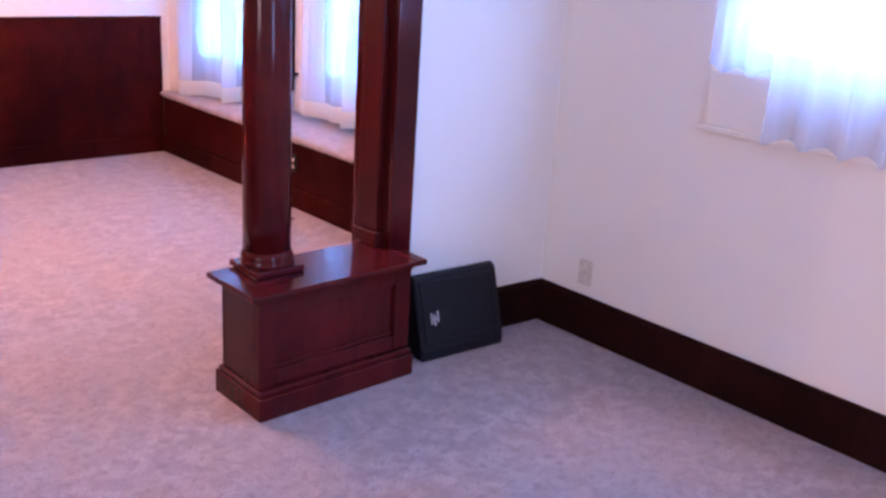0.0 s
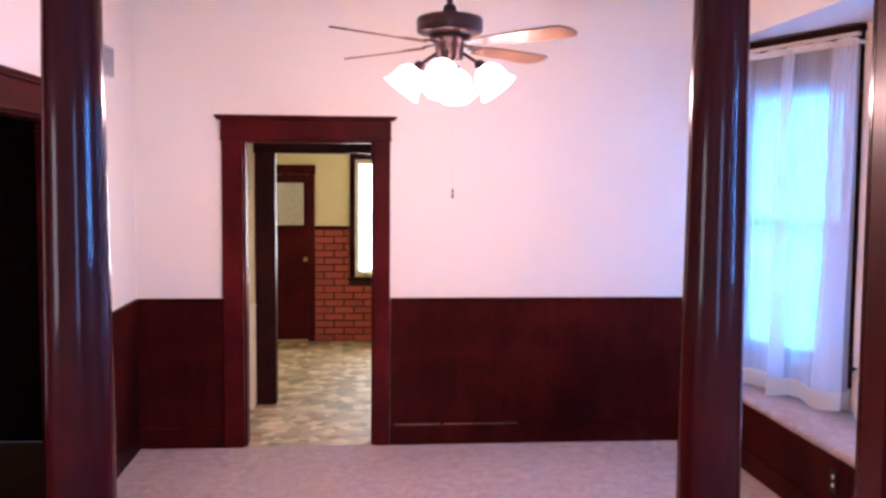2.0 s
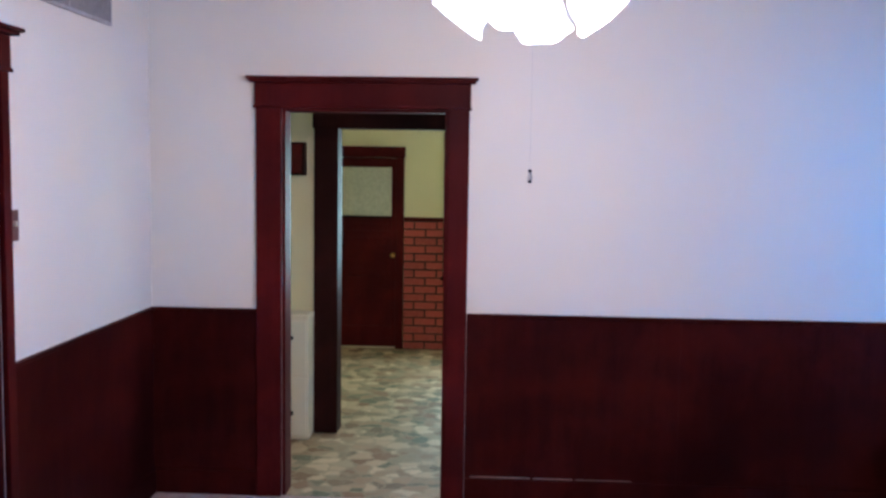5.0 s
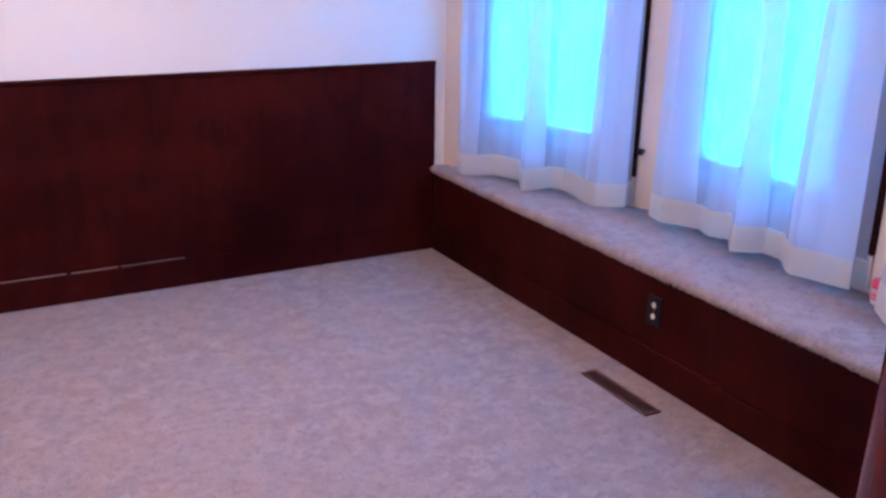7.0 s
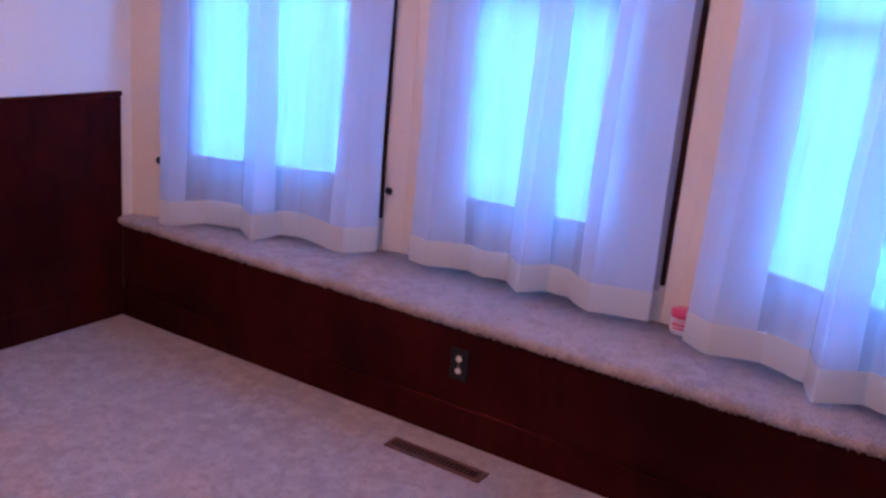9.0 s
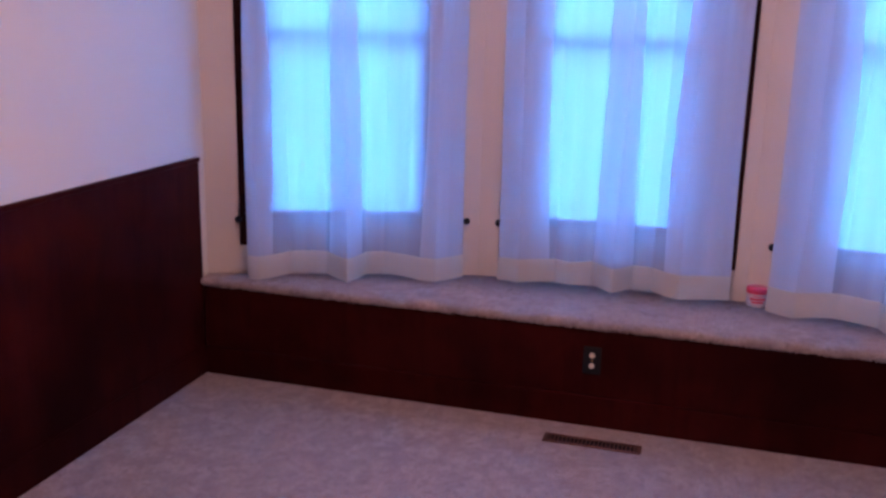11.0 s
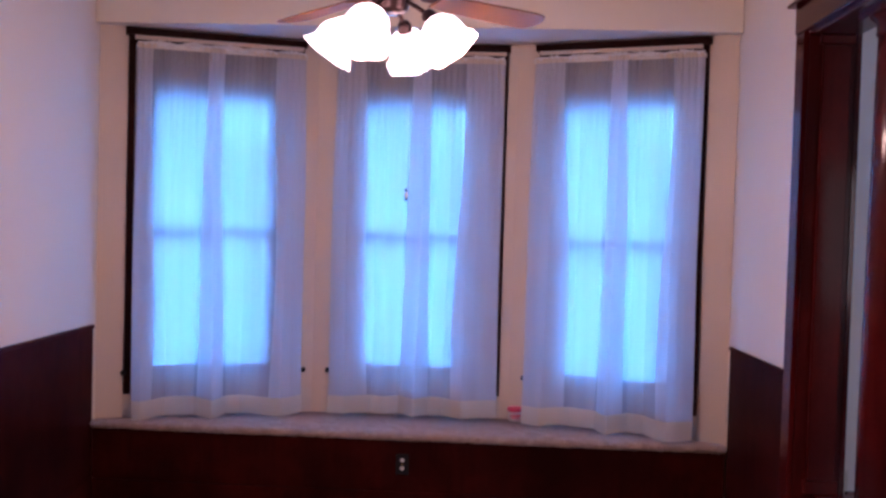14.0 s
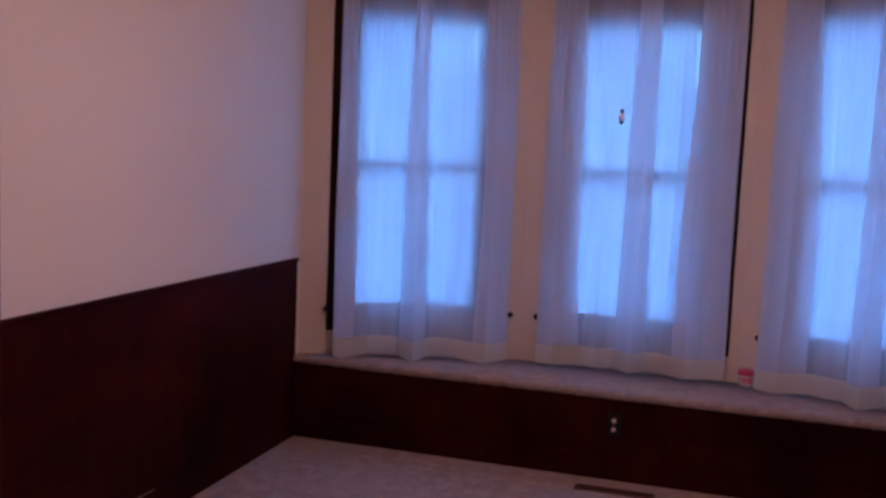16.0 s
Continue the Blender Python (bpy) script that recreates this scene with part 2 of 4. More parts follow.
def lathe(profile, n=32, bm=None, m=Matrix()):
    """A turned solid from (radius, height) pairs."""
    bm = bm or bmesh.new()
    rings = []
    for r, z in profile:
        rings.append([bm.verts.new(m @ Vector((r * math.cos(2 * math.pi * k / n), r * math.sin(2 * math.pi * k / n), z))) for k in range(n)])
    for a, b in zip(rings, rings[1:]):
        for k in range(n):
            bm.faces.new((a[k], a[(k + 1) % n], b[(k + 1) % n], b[k]))
    bm.faces.new(rings[0][::-1])
    bm.faces.new(rings[-1])
    return bm


def empty(name, m=Matrix(), **tags):
    o = new(name)
    o.empty_display_size = 0.1
    o.matrix_world = m
    return tagged(o, **tags)


def structure(ob, label, category):
    return tagged(ob, label, category, kind="structure")


# ---------------------------------------------------------------- plan
XL, YP, YF = -3.83, -3.525, -3.84     # dining left wall, partition's dining and front faces
XO = -0.025                          # front room's window wall
ZC = 3.0
SEAT_Z = 0.452
P1, P2, P3, P4 = (0.06, 0.0), (0.48, -1.16), (0.48, -2.345), (0.06, YP)
ZS = 2.675                           # bay soffit
DX0, DX1, DH = -3.142, -2.288, 2.03  # kitchen doorway
LY0, LY1, LH = -2.98, -1.500, 2.06    # opening in the left wall
JR, JL, HZ = -0.875, -3.60, 2.50    # colonnade jambs and head
YJ, YG = -3.59, -3.785               # the partition's two faces at the jambs

# floors
bm = bmesh.new()
add_box(bm, XL, 0.03, YP - 0.05, 0.0, -0.06, 0.0)
add_box(bm, -6.6, XO + 0.02, -8.2, YP - 0.05, -0.06, 0.0)
floor = structure(part("floor", bm, CARPET), "worn beige plush carpet over the whole floor", "carpet")
structure(part("floor_kitchen", boxes((-3.9, -1.3, 0.0, 4.2, -0.065, -0.005)), VINYL), "sheet vinyl floor with tan and olive stone pattern", "vinyl floor")
structure(part("floor_hall", boxes((-6.6, XL, YP - 0.05, 0.2, -0.065, -0.004)), HALLFLOOR), "varnished yellowish wooden hall floor", "wood floor")

# walls
bm = boxes((-4.0, DX0, 0.0, 0.14, 0, ZC), (DX1, 0.2, 0.0, 0.14, 0, ZC), (DX0, DX1, 0.0, 0.14, DH, ZC))
structure(part("wall_north", bm, WALLPAINT), "smooth white painted plaster wall above dark wainscot", "wall")
bm = boxes((XL - 0.10, XL, LY1, 0.0, 0, ZC), (XL - 0.10, XL, YJ, LY0, 0, ZC), (XL - 0.10, XL, LY0, LY1, LH, ZC))
structure(part("wall_west", bm, WALLPAINT), "white painted plaster wall with a wide cased opening", "wall")
bm = boxes((-6.6, JL, YG, YJ, 0, ZC), (JL, JR, YG, YJ, HZ + 0.02, ZC))
ends = [[bm.verts.new((x, y, z)) for x, y in ((JR, YG), (XO, YF - 0.025), (0.1, YF - 0.025), (0.1, YP), (JR, YJ))] for z in (0, ZC)]
bm.faces.new(ends[0][::-1])
bm.faces.new(ends[1])
for k in range(5):
    bm.faces.new((ends[0][k], ends[0][(k + 1) % 5], ends[1][(k + 1) % 5], ends[1][k]))
structure(part("wall_partition", bm, WALLPAINT), "white painted partition wall framing a wooden colonnade", "wall")
structure(part("wall_bay_header", boxes((0.0, 0.16, YP, 0.0, ZS, ZC)), WALLPAINT), "white painted wall above the window bay", "wall")
FW0, FW1, FZ0, FZ1 = -6.05, -4.63, 1.25, 2.40
bm = boxes((XO, 0.12, FW1, YF, 0, ZC), (XO, 0.12, -8.2, FW0, 0, ZC), (XO, 0.12, FW0, FW1, 0, FZ0), (XO, 0.12, FW0, FW1, FZ1, ZC))
structure(part("wall_front_east", bm, WALLPAINT), "white painted front room wall with a curtained window", "wall")
SW0, SW1 = -2.15, -1.25
bm = boxes((-6.6, SW0, -8.35, -8.2, 0, ZC), (SW1, 0.12, -8.35, -8.2, 0, ZC), (SW0, SW1, -8.35, -8.2, 0, 0.7), (SW0, SW1, -8.35, -8.2, 2.4, ZC))
structure(part("wall_front_south", bm, WALLPAINT), "white painted front room wall with a window", "wall")
# unseen window added on the west side, only to carry fill light
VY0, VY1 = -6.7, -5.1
structure(part("wall_front_west", boxes((-6.75, -6.6, -8.35, VY0, 0, ZC), (-6.75, -6.6, VY1, 0.35, 0, ZC), (-6.75, -6.6, VY0, VY1, 0, 0.8), (-6.75, -6.6, VY0, VY1, 2.3, ZC)), WALLPAINT), "white painted wall with an added window opening", "wall")
wwn = empty("window_west", pose(-6.6, VY0, 0, 0, 0, 90), label="unseen added window with white frame", category="window", kind="structure")
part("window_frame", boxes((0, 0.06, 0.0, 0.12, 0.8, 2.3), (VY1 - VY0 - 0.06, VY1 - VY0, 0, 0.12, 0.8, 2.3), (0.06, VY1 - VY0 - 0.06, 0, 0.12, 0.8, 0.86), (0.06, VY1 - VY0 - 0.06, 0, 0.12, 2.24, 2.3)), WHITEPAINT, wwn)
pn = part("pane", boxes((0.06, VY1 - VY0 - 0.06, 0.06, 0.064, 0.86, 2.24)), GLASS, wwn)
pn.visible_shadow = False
# fill lamp behind the added west window
lamp_area("west_fill", pose(-6.82, (VY0 + VY1) / 2, 1.55, 90, 0, -90), VY1 - VY0, 1.45, 42.0, (1.0, 0.91, 0.88))
structure(part("wall_hall_north", boxes((-6.6, XL - 0.10, 0.2, 0.35, 0, ZC)), WALLPAINT), "plain white painted hall wall", "wall")
structure(part("ceiling", boxes((-6.75, 0.14, -8.35, 0.35, ZC, ZC + 0.12)), CEILPAINT), "flat white painted ceiling", "ceiling")
bm = bmesh.new()
lo = [bm.verts.new((x, y, ZS)) for x, y in ((0.02, 0.1), (0.2, 0.1), (0.62, P2[1] + 0.05), (0.62, P3[1] - 0.05), (0.2, YP - 0.1), (0.02, YP - 0.1))]
f = bm.faces.new(lo)
r = bmesh.ops.extrude_face_region(bm, geom=[f])
bmesh.ops.translate(bm, vec=(0, 0, 0.1), verts=[v for v in r["geom"] if isinstance(v, bmesh.types.BMVert)])
structure(part("ceiling_bay", bm, CEILPAINT), "low white painted soffit over the window bay", "ceiling")

# wainscot, baseboards and casings of the dining room
WH = 0.993


def wainscot(name, m, length, label):
    """Runs along local x, face towards local -y."""
    e = empty(name, m, label=label, category="wainscot", kind="structure")
    n = max(1, round(length / 1.22))
    for k in range(n):
        part("panel", boxes((k * length / n + 0.0002, (k + 1) * length / n - 0.0002, -0.012, -0.001, 0.135, WH - 0.02)), VENEER, e)
    bm = boxes((0, length, -0.020, -0.001, 0.0, 0.128), bevel=0.003)
    add_box(bm, 0, length, -0.016, -0.001, 0.128, 0.140, 0.003)
    part("baseboard", bm, VENEER, e)
    part("cap_rail", boxes((0, length, -0.022, -0.001, WH - 0.02, WH), bevel=0.004), VENEER, e)
    return e


WLABEL = "dark red-brown stained plywood wainscot with thin cap rail"
wainscot("wainscot_north", pose(DX1 + 0.106, 0, 0), -DX1 - 0.108, WLABEL)
wainscot("wainscot_north_west", pose(XL + 0.002, 0, 0), DX0 - 0.132 - XL, WLABEL)
wainscot("wainscot_west", pose(XL, LY1 + 0.057, 0, 0, 0, 90), -LY1 - 0.079, WLABEL)
wainscot("wainscot_west_south", pose(XL, YJ + 0.003, 0, 0, 0, 90), LY0 - YJ - 0.116, WLABEL)
SKEW = math.degrees(math.atan2(YP - YJ, 0.1 - JR))
wainscot("wainscot_partition", pose(0, YP - 0.1 * math.tan(radians(SKEW)), 0, 0, 0, 180 + SKEW), -JR - 0.088, WLABEL)


def cased_opening(name, m, w, h, depth, cl, cr, label, head=0.15, both=True):
    """Opening from x=0 to w, wall from y=0 to depth; room side is -y."""
    e = empty(name, m, label=label, category="door frame", kind="structure")
    for k, (a, b) in enumerate(((-cl, 0.0), (w, w + cr))):
        part("side_casing", boxes((a, b, -0.024, 0.0, 0, h), bevel=0.003), CASING, e)
    part("head_casing", boxes((-cl - 0.006, w + cr + 0.006, -0.030, 0.0, h + 0.001, h + head - 0.025), bevel=0.003), CASING, e)
    bm = boxes((-cl - 0.012, w + cr + 0.012, -0.036, 0.0, h + 0.001 - 0.006, h + 0.010), bevel=0.003)
    part("head_bead", bm, CASING, e)
    bm = boxes((-cl - 0.030, w + cr + 0.030, -0.055, 0.0, h + head - 0.024, h + head - 0.010), bevel=0.004)
    add_box(bm, -cl - 0.042, w + cr + 0.042, -0.068, 0.0, h + head - 0.010, h + head + 0.004, 0.003)
    part("head_cap", bm, CASING, e)
    for a, b in ((0.0, 0.018), (w - 0.018, w)):
        part("jamb", boxes((a, b, 0.001, depth, 0, h), bevel=0.002), CASING, e)
    part("head_jamb", boxes((0.018, w - 0.018, 0.001, depth, h - 0.018, h)), CASING, e)
    return e


cased_opening("door_frame_kitchen", pose(DX0, 0, 0), DX1 - DX0, DH, 0.14, 0.130, 0.104, "dark mahogany door casing with a wide head board")
cased_opening("door_frame_hall", pose(XL, LY0, 0, 0, 0, 90), LY1 - LY0, LH, 0.10, 0.11, 0.055, "dark mahogany casing round a wide hall opening")

worn = bpy.data.objects["wainscot_north"]
part("worn_lit_edge", boxes((0.03, 0.34, -0.0235, -0.0165, 0.137, 0.1425), (0.36, 0.56, -0.0235, -0.0165, 0.1365, 0.1415), (0.575, 0.86, -0.0232, -0.0165, 0.1375, 0.1412), bevel=0.001), WORN, worn, "bare strip of caught light along the edge of the base moulding")

# ---------------------------------------------------------------- window seat
seat = empty("window_seat", label="built-in window seat with dark wood front and carpeted top", category="window seat", kind="structure")
# raised mahogany strip stands in for light caught by the moulding edge
part("worn_lit_edge", boxes((-0.016, 0.0, -2.10, -1.58, 0.1285, 0.1335), bevel=0.001), MAHOGANY, seat, "strip of caught light along the edge of the base moulding")
part("front_panel", boxes((0.0, 0.022, YP + 0.0125, -0.0125, 0.13, SEAT_Z - 0.030)), VENEER, seat)
part("baseboard", boxes((-0.012, 0.020, YP + 0.0205, -0.0205, 0.0, 0.128), bevel=0.003), VENEER, seat)
bm = bmesh.new()
rng = random.Random(4)
N = 420
rows = []
for k in range(N + 1):
    y = -0.0125 + (YP + 0.025) * k / N
    wob = 0.0015 * math.sin(y * 9.0) + 0.001 * math.sin(y * 23.0 + 1) + 0.0026 * rng.uniform(-1, 1)
    if y > P2[1]:
        xb = P1[0] + (P2[0] - P1[0]) * (y - P1[1]) / (P2[1] - P1[1])
    elif y < P3[1]:
        xb = P4[0] + (P3[0] - P4[0]) * (y - P4[1]) / (P3[1] - P4[1])
    else:
        xb = P2[0]
    prof = [(0.024, SEAT_Z - 0.036), (-0.004, SEAT_Z - 0.037), (-0.018, SEAT_Z - 0.032), (-0.025, SEAT_Z - 0.018), (-0.022, SEAT_Z - 0.006), (-0.006, SEAT_Z)]
    prof += [(0.4 * xb, SEAT_Z + 0.002), (xb - 0.002, SEAT_Z), (xb - 0.002, SEAT_Z - 0.046)]
    rows.append([bm.verts.new((x + (wob if j < 6 else 0), y, z + (0.6 * wob if j in (0, 1, 2) else 0))) for j, (x, z) in enumerate(prof)])
for a, b in zip(rows, rows[1:]):
    for j in range(len(a)):
        bm.faces.new((a[j], a[(j + 1) % len(a)], b[(j + 1) % len(a)], b[j]))
bm.faces.new(rows[0])
bm.faces.new(rows[-1][::-1])
part("carpet_top", bm, SEATCARPET, seat, "worn beige carpet wrapped over the rounded edge", smooth=True)
bm = bmesh.new()
rng = random.Random(12)
ROLL = [(-0.002, SEAT_Z - 0.037), (-0.012, SEAT_Z - 0.036), (-0.019, SEAT_Z - 0.031), (-0.024, SEAT_Z - 0.023), (-0.0255, SEAT_Z - 0.015), (-0.022, SEAT_Z - 0.006), (-0.013, SEAT_Z - 0.001), (-0.002, SEAT_Z), (0.010, SEAT_Z + 0.0005), (0.024, SEAT_Z + 0.0008)]
for i, (x, z) in enumerate(ROLL):
    for k in range(390 if i < 8 else 220):
        y = -0.02 + (YP + 0.04) * rng.random()
        h, w = rng.uniform(0.0028, 0.0062), rng.uniform(0.003, 0.0052)
        o = Vector((x + rng.uniform(-0.003, 0.003), y, z + rng.uniform(-0.003, 0.002)))
        out = Vector((x - 0.012, rng.uniform(-0.012, 0.012), z - (SEAT_Z - 0.020))).normalized()
        side = out.cross(Vector((0, 1, 0))).normalized()
        fwd = side.cross(out)
        ring = [bm.verts.new(o + w * (side * math.cos(a) + fwd * math.sin(a))) for a in (0.0, 1.57, 3.14, 4.71)]
        tip = bm.verts.new(o + out * h)
        for a in range(4):
            bm.faces.new((ring[a], ring[(a + 1) % 4], tip))
tf = part("carpet_edge", bm, SEATCARPET, seat, "nubby looped carpet edge", smooth=True)
tf["kind"] = "stuff"

# ---------------------------------------------------------------- bay walls, windows, blinds, curtains
WZ0, WZ1 = 0.53, 2.655               # window unit's bottom and top


def bay_unit(index, p, q, a, b, ga, gb, fold, plies, curtain, knobs, fr, fr2):
    """One bay wall from p to q; window from a to b along it, glass from ga to gb."""
    d = Vector((q[0] - p[0], q[1] - p[1], 0))
    length = d.length
    ang = math.degrees(math.atan2(d.y, d.x))
    m = pose(p[0], p[1], 0, 0, 0, ang)      # local x along the wall, local +y to the outside, room at -y
    z0, z1 = SEAT_Z - 0.4, ZS
    w = part(f"wall_bay_{index}", boxes((0, a, 0, 0.12, z0, z1), (b, length, 0, 0.12, z0, z1), (a, b, 0, 0.12, z0, WZ0), (a, b, 0, 0.12, WZ1 - 0.03, z1)), BAYPAINT)
    w.matrix_world = m
    structure(w, "cream painted plaster wall of the window bay", "wall")
    e = empty(f"window_{index}", m, label="tall double-hung window with dark trim behind sheer curtain", category="window", kind="structure")
    part("window_frame", boxes((a - fr, a, -0.020, 0.03, 0.59, WZ1), (b, b + fr2, -0.020, 0.03, 0.59, WZ1), bevel=0.003), DARKWOOD, e)
    part("head_trim", boxes((a - fr - 0.015, b + fr2 + 0.012, -0.052, 0.03, WZ1 - 0.03, WZ1 + 0.010), bevel=0.003), DARKWOOD, e)
    part("head_board", boxes((a - 0.004, b + 0.004, -0.046, -0.001, 2.602, WZ1 - 0.031), bevel=0.003), BAYPAINT, e, "cream painted board under the dark head trim")
    # dark board puts the shaded gap above the curtain into colour
    part("head_gap_shade", boxes((a, b, -0.030, -0.001, 2.560, 2.601)), DARKWOOD, e)
    part("window_sill", boxes((a, b, -0.010, 0.05, WZ0 - 0.01, WZ0 + 0.03), bevel=0.003), BAYPAINT, e)
    part("apron_casing", boxes((a - fr, a, -0.014, 0.03, WZ0 - 0.06, 0.588), (b, b + fr2, -0.014, 0.03, WZ0 - 0.06, 0.588)), BAYPAINT, e)
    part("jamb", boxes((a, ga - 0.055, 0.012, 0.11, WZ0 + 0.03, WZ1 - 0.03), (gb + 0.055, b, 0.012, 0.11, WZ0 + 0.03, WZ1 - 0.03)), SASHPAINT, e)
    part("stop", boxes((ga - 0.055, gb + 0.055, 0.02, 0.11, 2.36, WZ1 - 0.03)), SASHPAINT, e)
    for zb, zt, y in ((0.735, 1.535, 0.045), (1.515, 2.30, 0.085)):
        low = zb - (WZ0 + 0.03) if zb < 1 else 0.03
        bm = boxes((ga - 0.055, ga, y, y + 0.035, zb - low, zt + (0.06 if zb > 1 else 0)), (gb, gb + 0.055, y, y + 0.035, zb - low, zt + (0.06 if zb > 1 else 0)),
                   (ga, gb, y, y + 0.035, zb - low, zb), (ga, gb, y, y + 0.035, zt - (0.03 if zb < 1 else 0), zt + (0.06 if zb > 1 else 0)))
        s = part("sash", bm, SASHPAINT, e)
        pn = part("pane", boxes((ga, gb, y + 0.014, y + 0.018, zb, zt)), GLASS, s)
        pn.visible_shadow = False
    # blind
    bl = empty("window_blind", m @ pose(0, 0, 0), label="white horizontal mini blind lowered behind the sheer curtain", category="blind", group="bay window blinds")
    part("head_rail", boxes((ga - 0.04, gb + 0.04, -0.005, 0.019, 2.56, 2.60), bevel=0.002), WHITEPAINT, bl)
    bm = bmesh.new()
    z = 0.765
    while z < 2.555:
        t = radians(62)
        c = 0.0125
        holes = (ga + 0.088, gb - 0.028)
        cuts = (ga - 0.035, holes[0] - 0.004, holes[0] + 0.004, holes[1] - 0.004, holes[1] + 0.004, gb + 0.035)
        spans = [(xa, xb, -1, 1) for xa, xb in zip(cuts[::2], cuts[1::2])] + [(h - 0.004, h + 0.004, u, v) for h in holes for u, v in ((-1, -0.6), (0.6, 1))]
        for xa, xb, u, v in spans:
            bm.faces.new([bm.verts.new((x, 0.004 + sgn * c * math.cos(t) * 0.5, z + sgn * c * math.sin(t))) for x, sgn in ((xa, u), (xb, u), (xb, v), (xa, v))])
        z += 0.0235
    sl = part("slats", bm, BLINDMAT, bl)
    sl["kind"] = "stuff"
    part("bottom_rail", boxes((ga - 0.035, gb + 0.035, -0.004, 0.012, 0.742, 0.752), bevel=0.002), WHITEPAINT, bl)
    for x in (ga + 0.09, gb - 0.09):
        part("cord", lathe([(0.0016, 0.78), (0.0016, 2.56)], 6, m=Matrix.Translation((x, -0.012, 0))), WHITEPAINT, bl)
    part("wand", lathe([(0.0025, 1.75), (0.0025, 2.5)], 6, m=Matrix.Translation((ga - 0.012, -0.016, 0))), BLACK, bl)
    # curtain
    c0, c1, zbot, seed = curtain
    ct = empty("sheer_curtain", m, label="white sheer curtain with a deep hem hanging to the seat", category="curtain", group="bay window curtains")
    r = random.Random(seed)
    NU, NV = 210, 40
    ztop, zhem = 2.580, zbot + 0.105
    ph = [r.uniform(0, 6.28) for _ in range(6)]

    def sheet(u, z):
        v = max(0.0, (ztop - z) / (ztop - zbot))
        ridge = 0.0
        for k, (p, wl, wr, h) in enumerate(fold):         # pleats that stand out towards the room
            p = p + 0.03 * (1 - v) * math.sin(ph[k] * 3)
            t = max(0.0, 1 - abs(u - p) / (wl if u < p else wr))
            ridge = max(ridge, h * t * (1 - 0.12 * t * t))
        deep = 0.014 + 0.105 * v ** 0.75
        y = -0.046 - deep * ridge - 0.004 * v
        y += (0.0002 + 0.004 * (1 - v) ** 6) * math.sin(2 * math.pi * 27 * u + 2 * ph[3]) + 0.0025 * v * math.sin(2 * math.pi * 6.3 * u + ph[4])
        x = c0 + (c1 - c0) * u + 0.012 * v * (u - 0.5) + 0.004 * math.sin(7 * v + 5 * u + ph[5])
        drop = -0.010 * v ** 4 * ridge + 0.004 * v ** 4 * math.sin(2 * math.pi * 2.6 * u + ph[1])
        return Vector((x, min(y, -0.034), z + drop))

    def cloth(z_a, z_b, nv, off=0.0, ua=0.0, ub=1.0):
        bm = bmesh.new()
        g = []
        for j in range(nv + 1):
            v = j / nv
            wide = 0.62 + 0.38 * v ** 1.3                     # gathers widen towards the hem
            a = ua if ua == 0.0 else (ua + ub) / 2 - (ub - ua) / 2 * wide + 0.010 * math.sin(5 * v + ph[0]) * (1 - v)
            b = ub if ub == 1.0 else (ua + ub) / 2 + (ub - ua) / 2 * wide + 0.010 * math.sin(6 * v + ph[2]) * (1 - v)
            if ua == 0.0 and ub < 1.0:
                b = ua + (ub - ua) * (0.75 + 0.25 * v) + 0.012 * math.sin(7 * v + ph[1])
            if ub == 1.0 and ua > 0.0:
                a = ub - (ub - ua) * (0.85 + 0.15 * v) + 0.012 * math.sin(6 * v + ph[4])
            g.append([bm.verts.new(sheet(a + (b - a) * k / NU, z_a + (z_b - z_a) * v) + Vector((0, off, 0))) for k in range(NU + 1)])
        for j in range(nv):
            for k in range(NU):
                bm.faces.new((g[j][k], g[j][k + 1], g[j + 1][k + 1], g[j + 1][k]))
        return bm
    part("cloth", cloth(ztop, zbot, NV), SHEER, ct, smooth=True)
    for ua, ub in plies:                                  # cloth doubled over in the gathers
        part("gathered_ply", cloth(ztop, zbot + 0.002, NV, -0.005, ua, ub), FOLDED, ct, smooth=True)
    part("hem", cloth(zhem, zbot + 0.001, 4, -0.009), HEM, ct, "doubled cream hem", smooth=True)
    part("rod_pocket", cloth(ztop - 0.002, ztop - 0.030, 3, -0.009), HEM, ct, smooth=True)
    bm = bmesh.new()
    ruff, x = [], c0
    while x < c1:
        ruff.append((x, 0.004 + 0.020 * abs(math.sin(17 * x + ph[2])) * r.uniform(0.25, 1.0) + 0.004 * math.sin(9 * x + ph[0])))
        x += r.uniform(0.006, 0.016)
    rr = [[bm.verts.new((x, y + 0.004 * math.sin(70 * x), ztop + z)) for y, z in ((-0.060, -0.012), (-0.062, 0.5 * h), (-0.059, h + 0.003), (-0.054, h), (-0.053, -0.012))] for x, h in ruff]
    for u, w in zip(rr, rr[1:]):
        for k in range(4):
            bm.faces.new((u[k], u[k + 1], w[k + 1], w[k]))
    part("header_ruffle", bm, RAG, ct, "ragged white gathered heading", smooth=True)
    rd = part("curtain_rod", boxes((c0 - 0.005, c1 + 0.005, -0.060, -0.048, 2.553, 2.575), (c0 - 0.008, c0 - 0.002, -0.060, 0.0, 2.553, 2.575), (c1 + 0.002, c1 + 0.008, -0.060, 0.0, 2.553, 2.575), bevel=0.002), WHITEPAINT)
    rd.matrix_world = m
    tagged(rd, "flat white metal curtain rod above the window", "curtain rod", "bay curtain rods")
    for x in knobs:
        kb = part("tieback_knob", lathe([(0.006, 0), (0.006, 0.022), (0.013, 0.026), (0.016, 0.036), (0.011, 0.046), (0.002, 0.048)], 14, m=pose(x, 0, 0.713, 90)), BLACK, smooth=True)
        kb.matrix_world = m
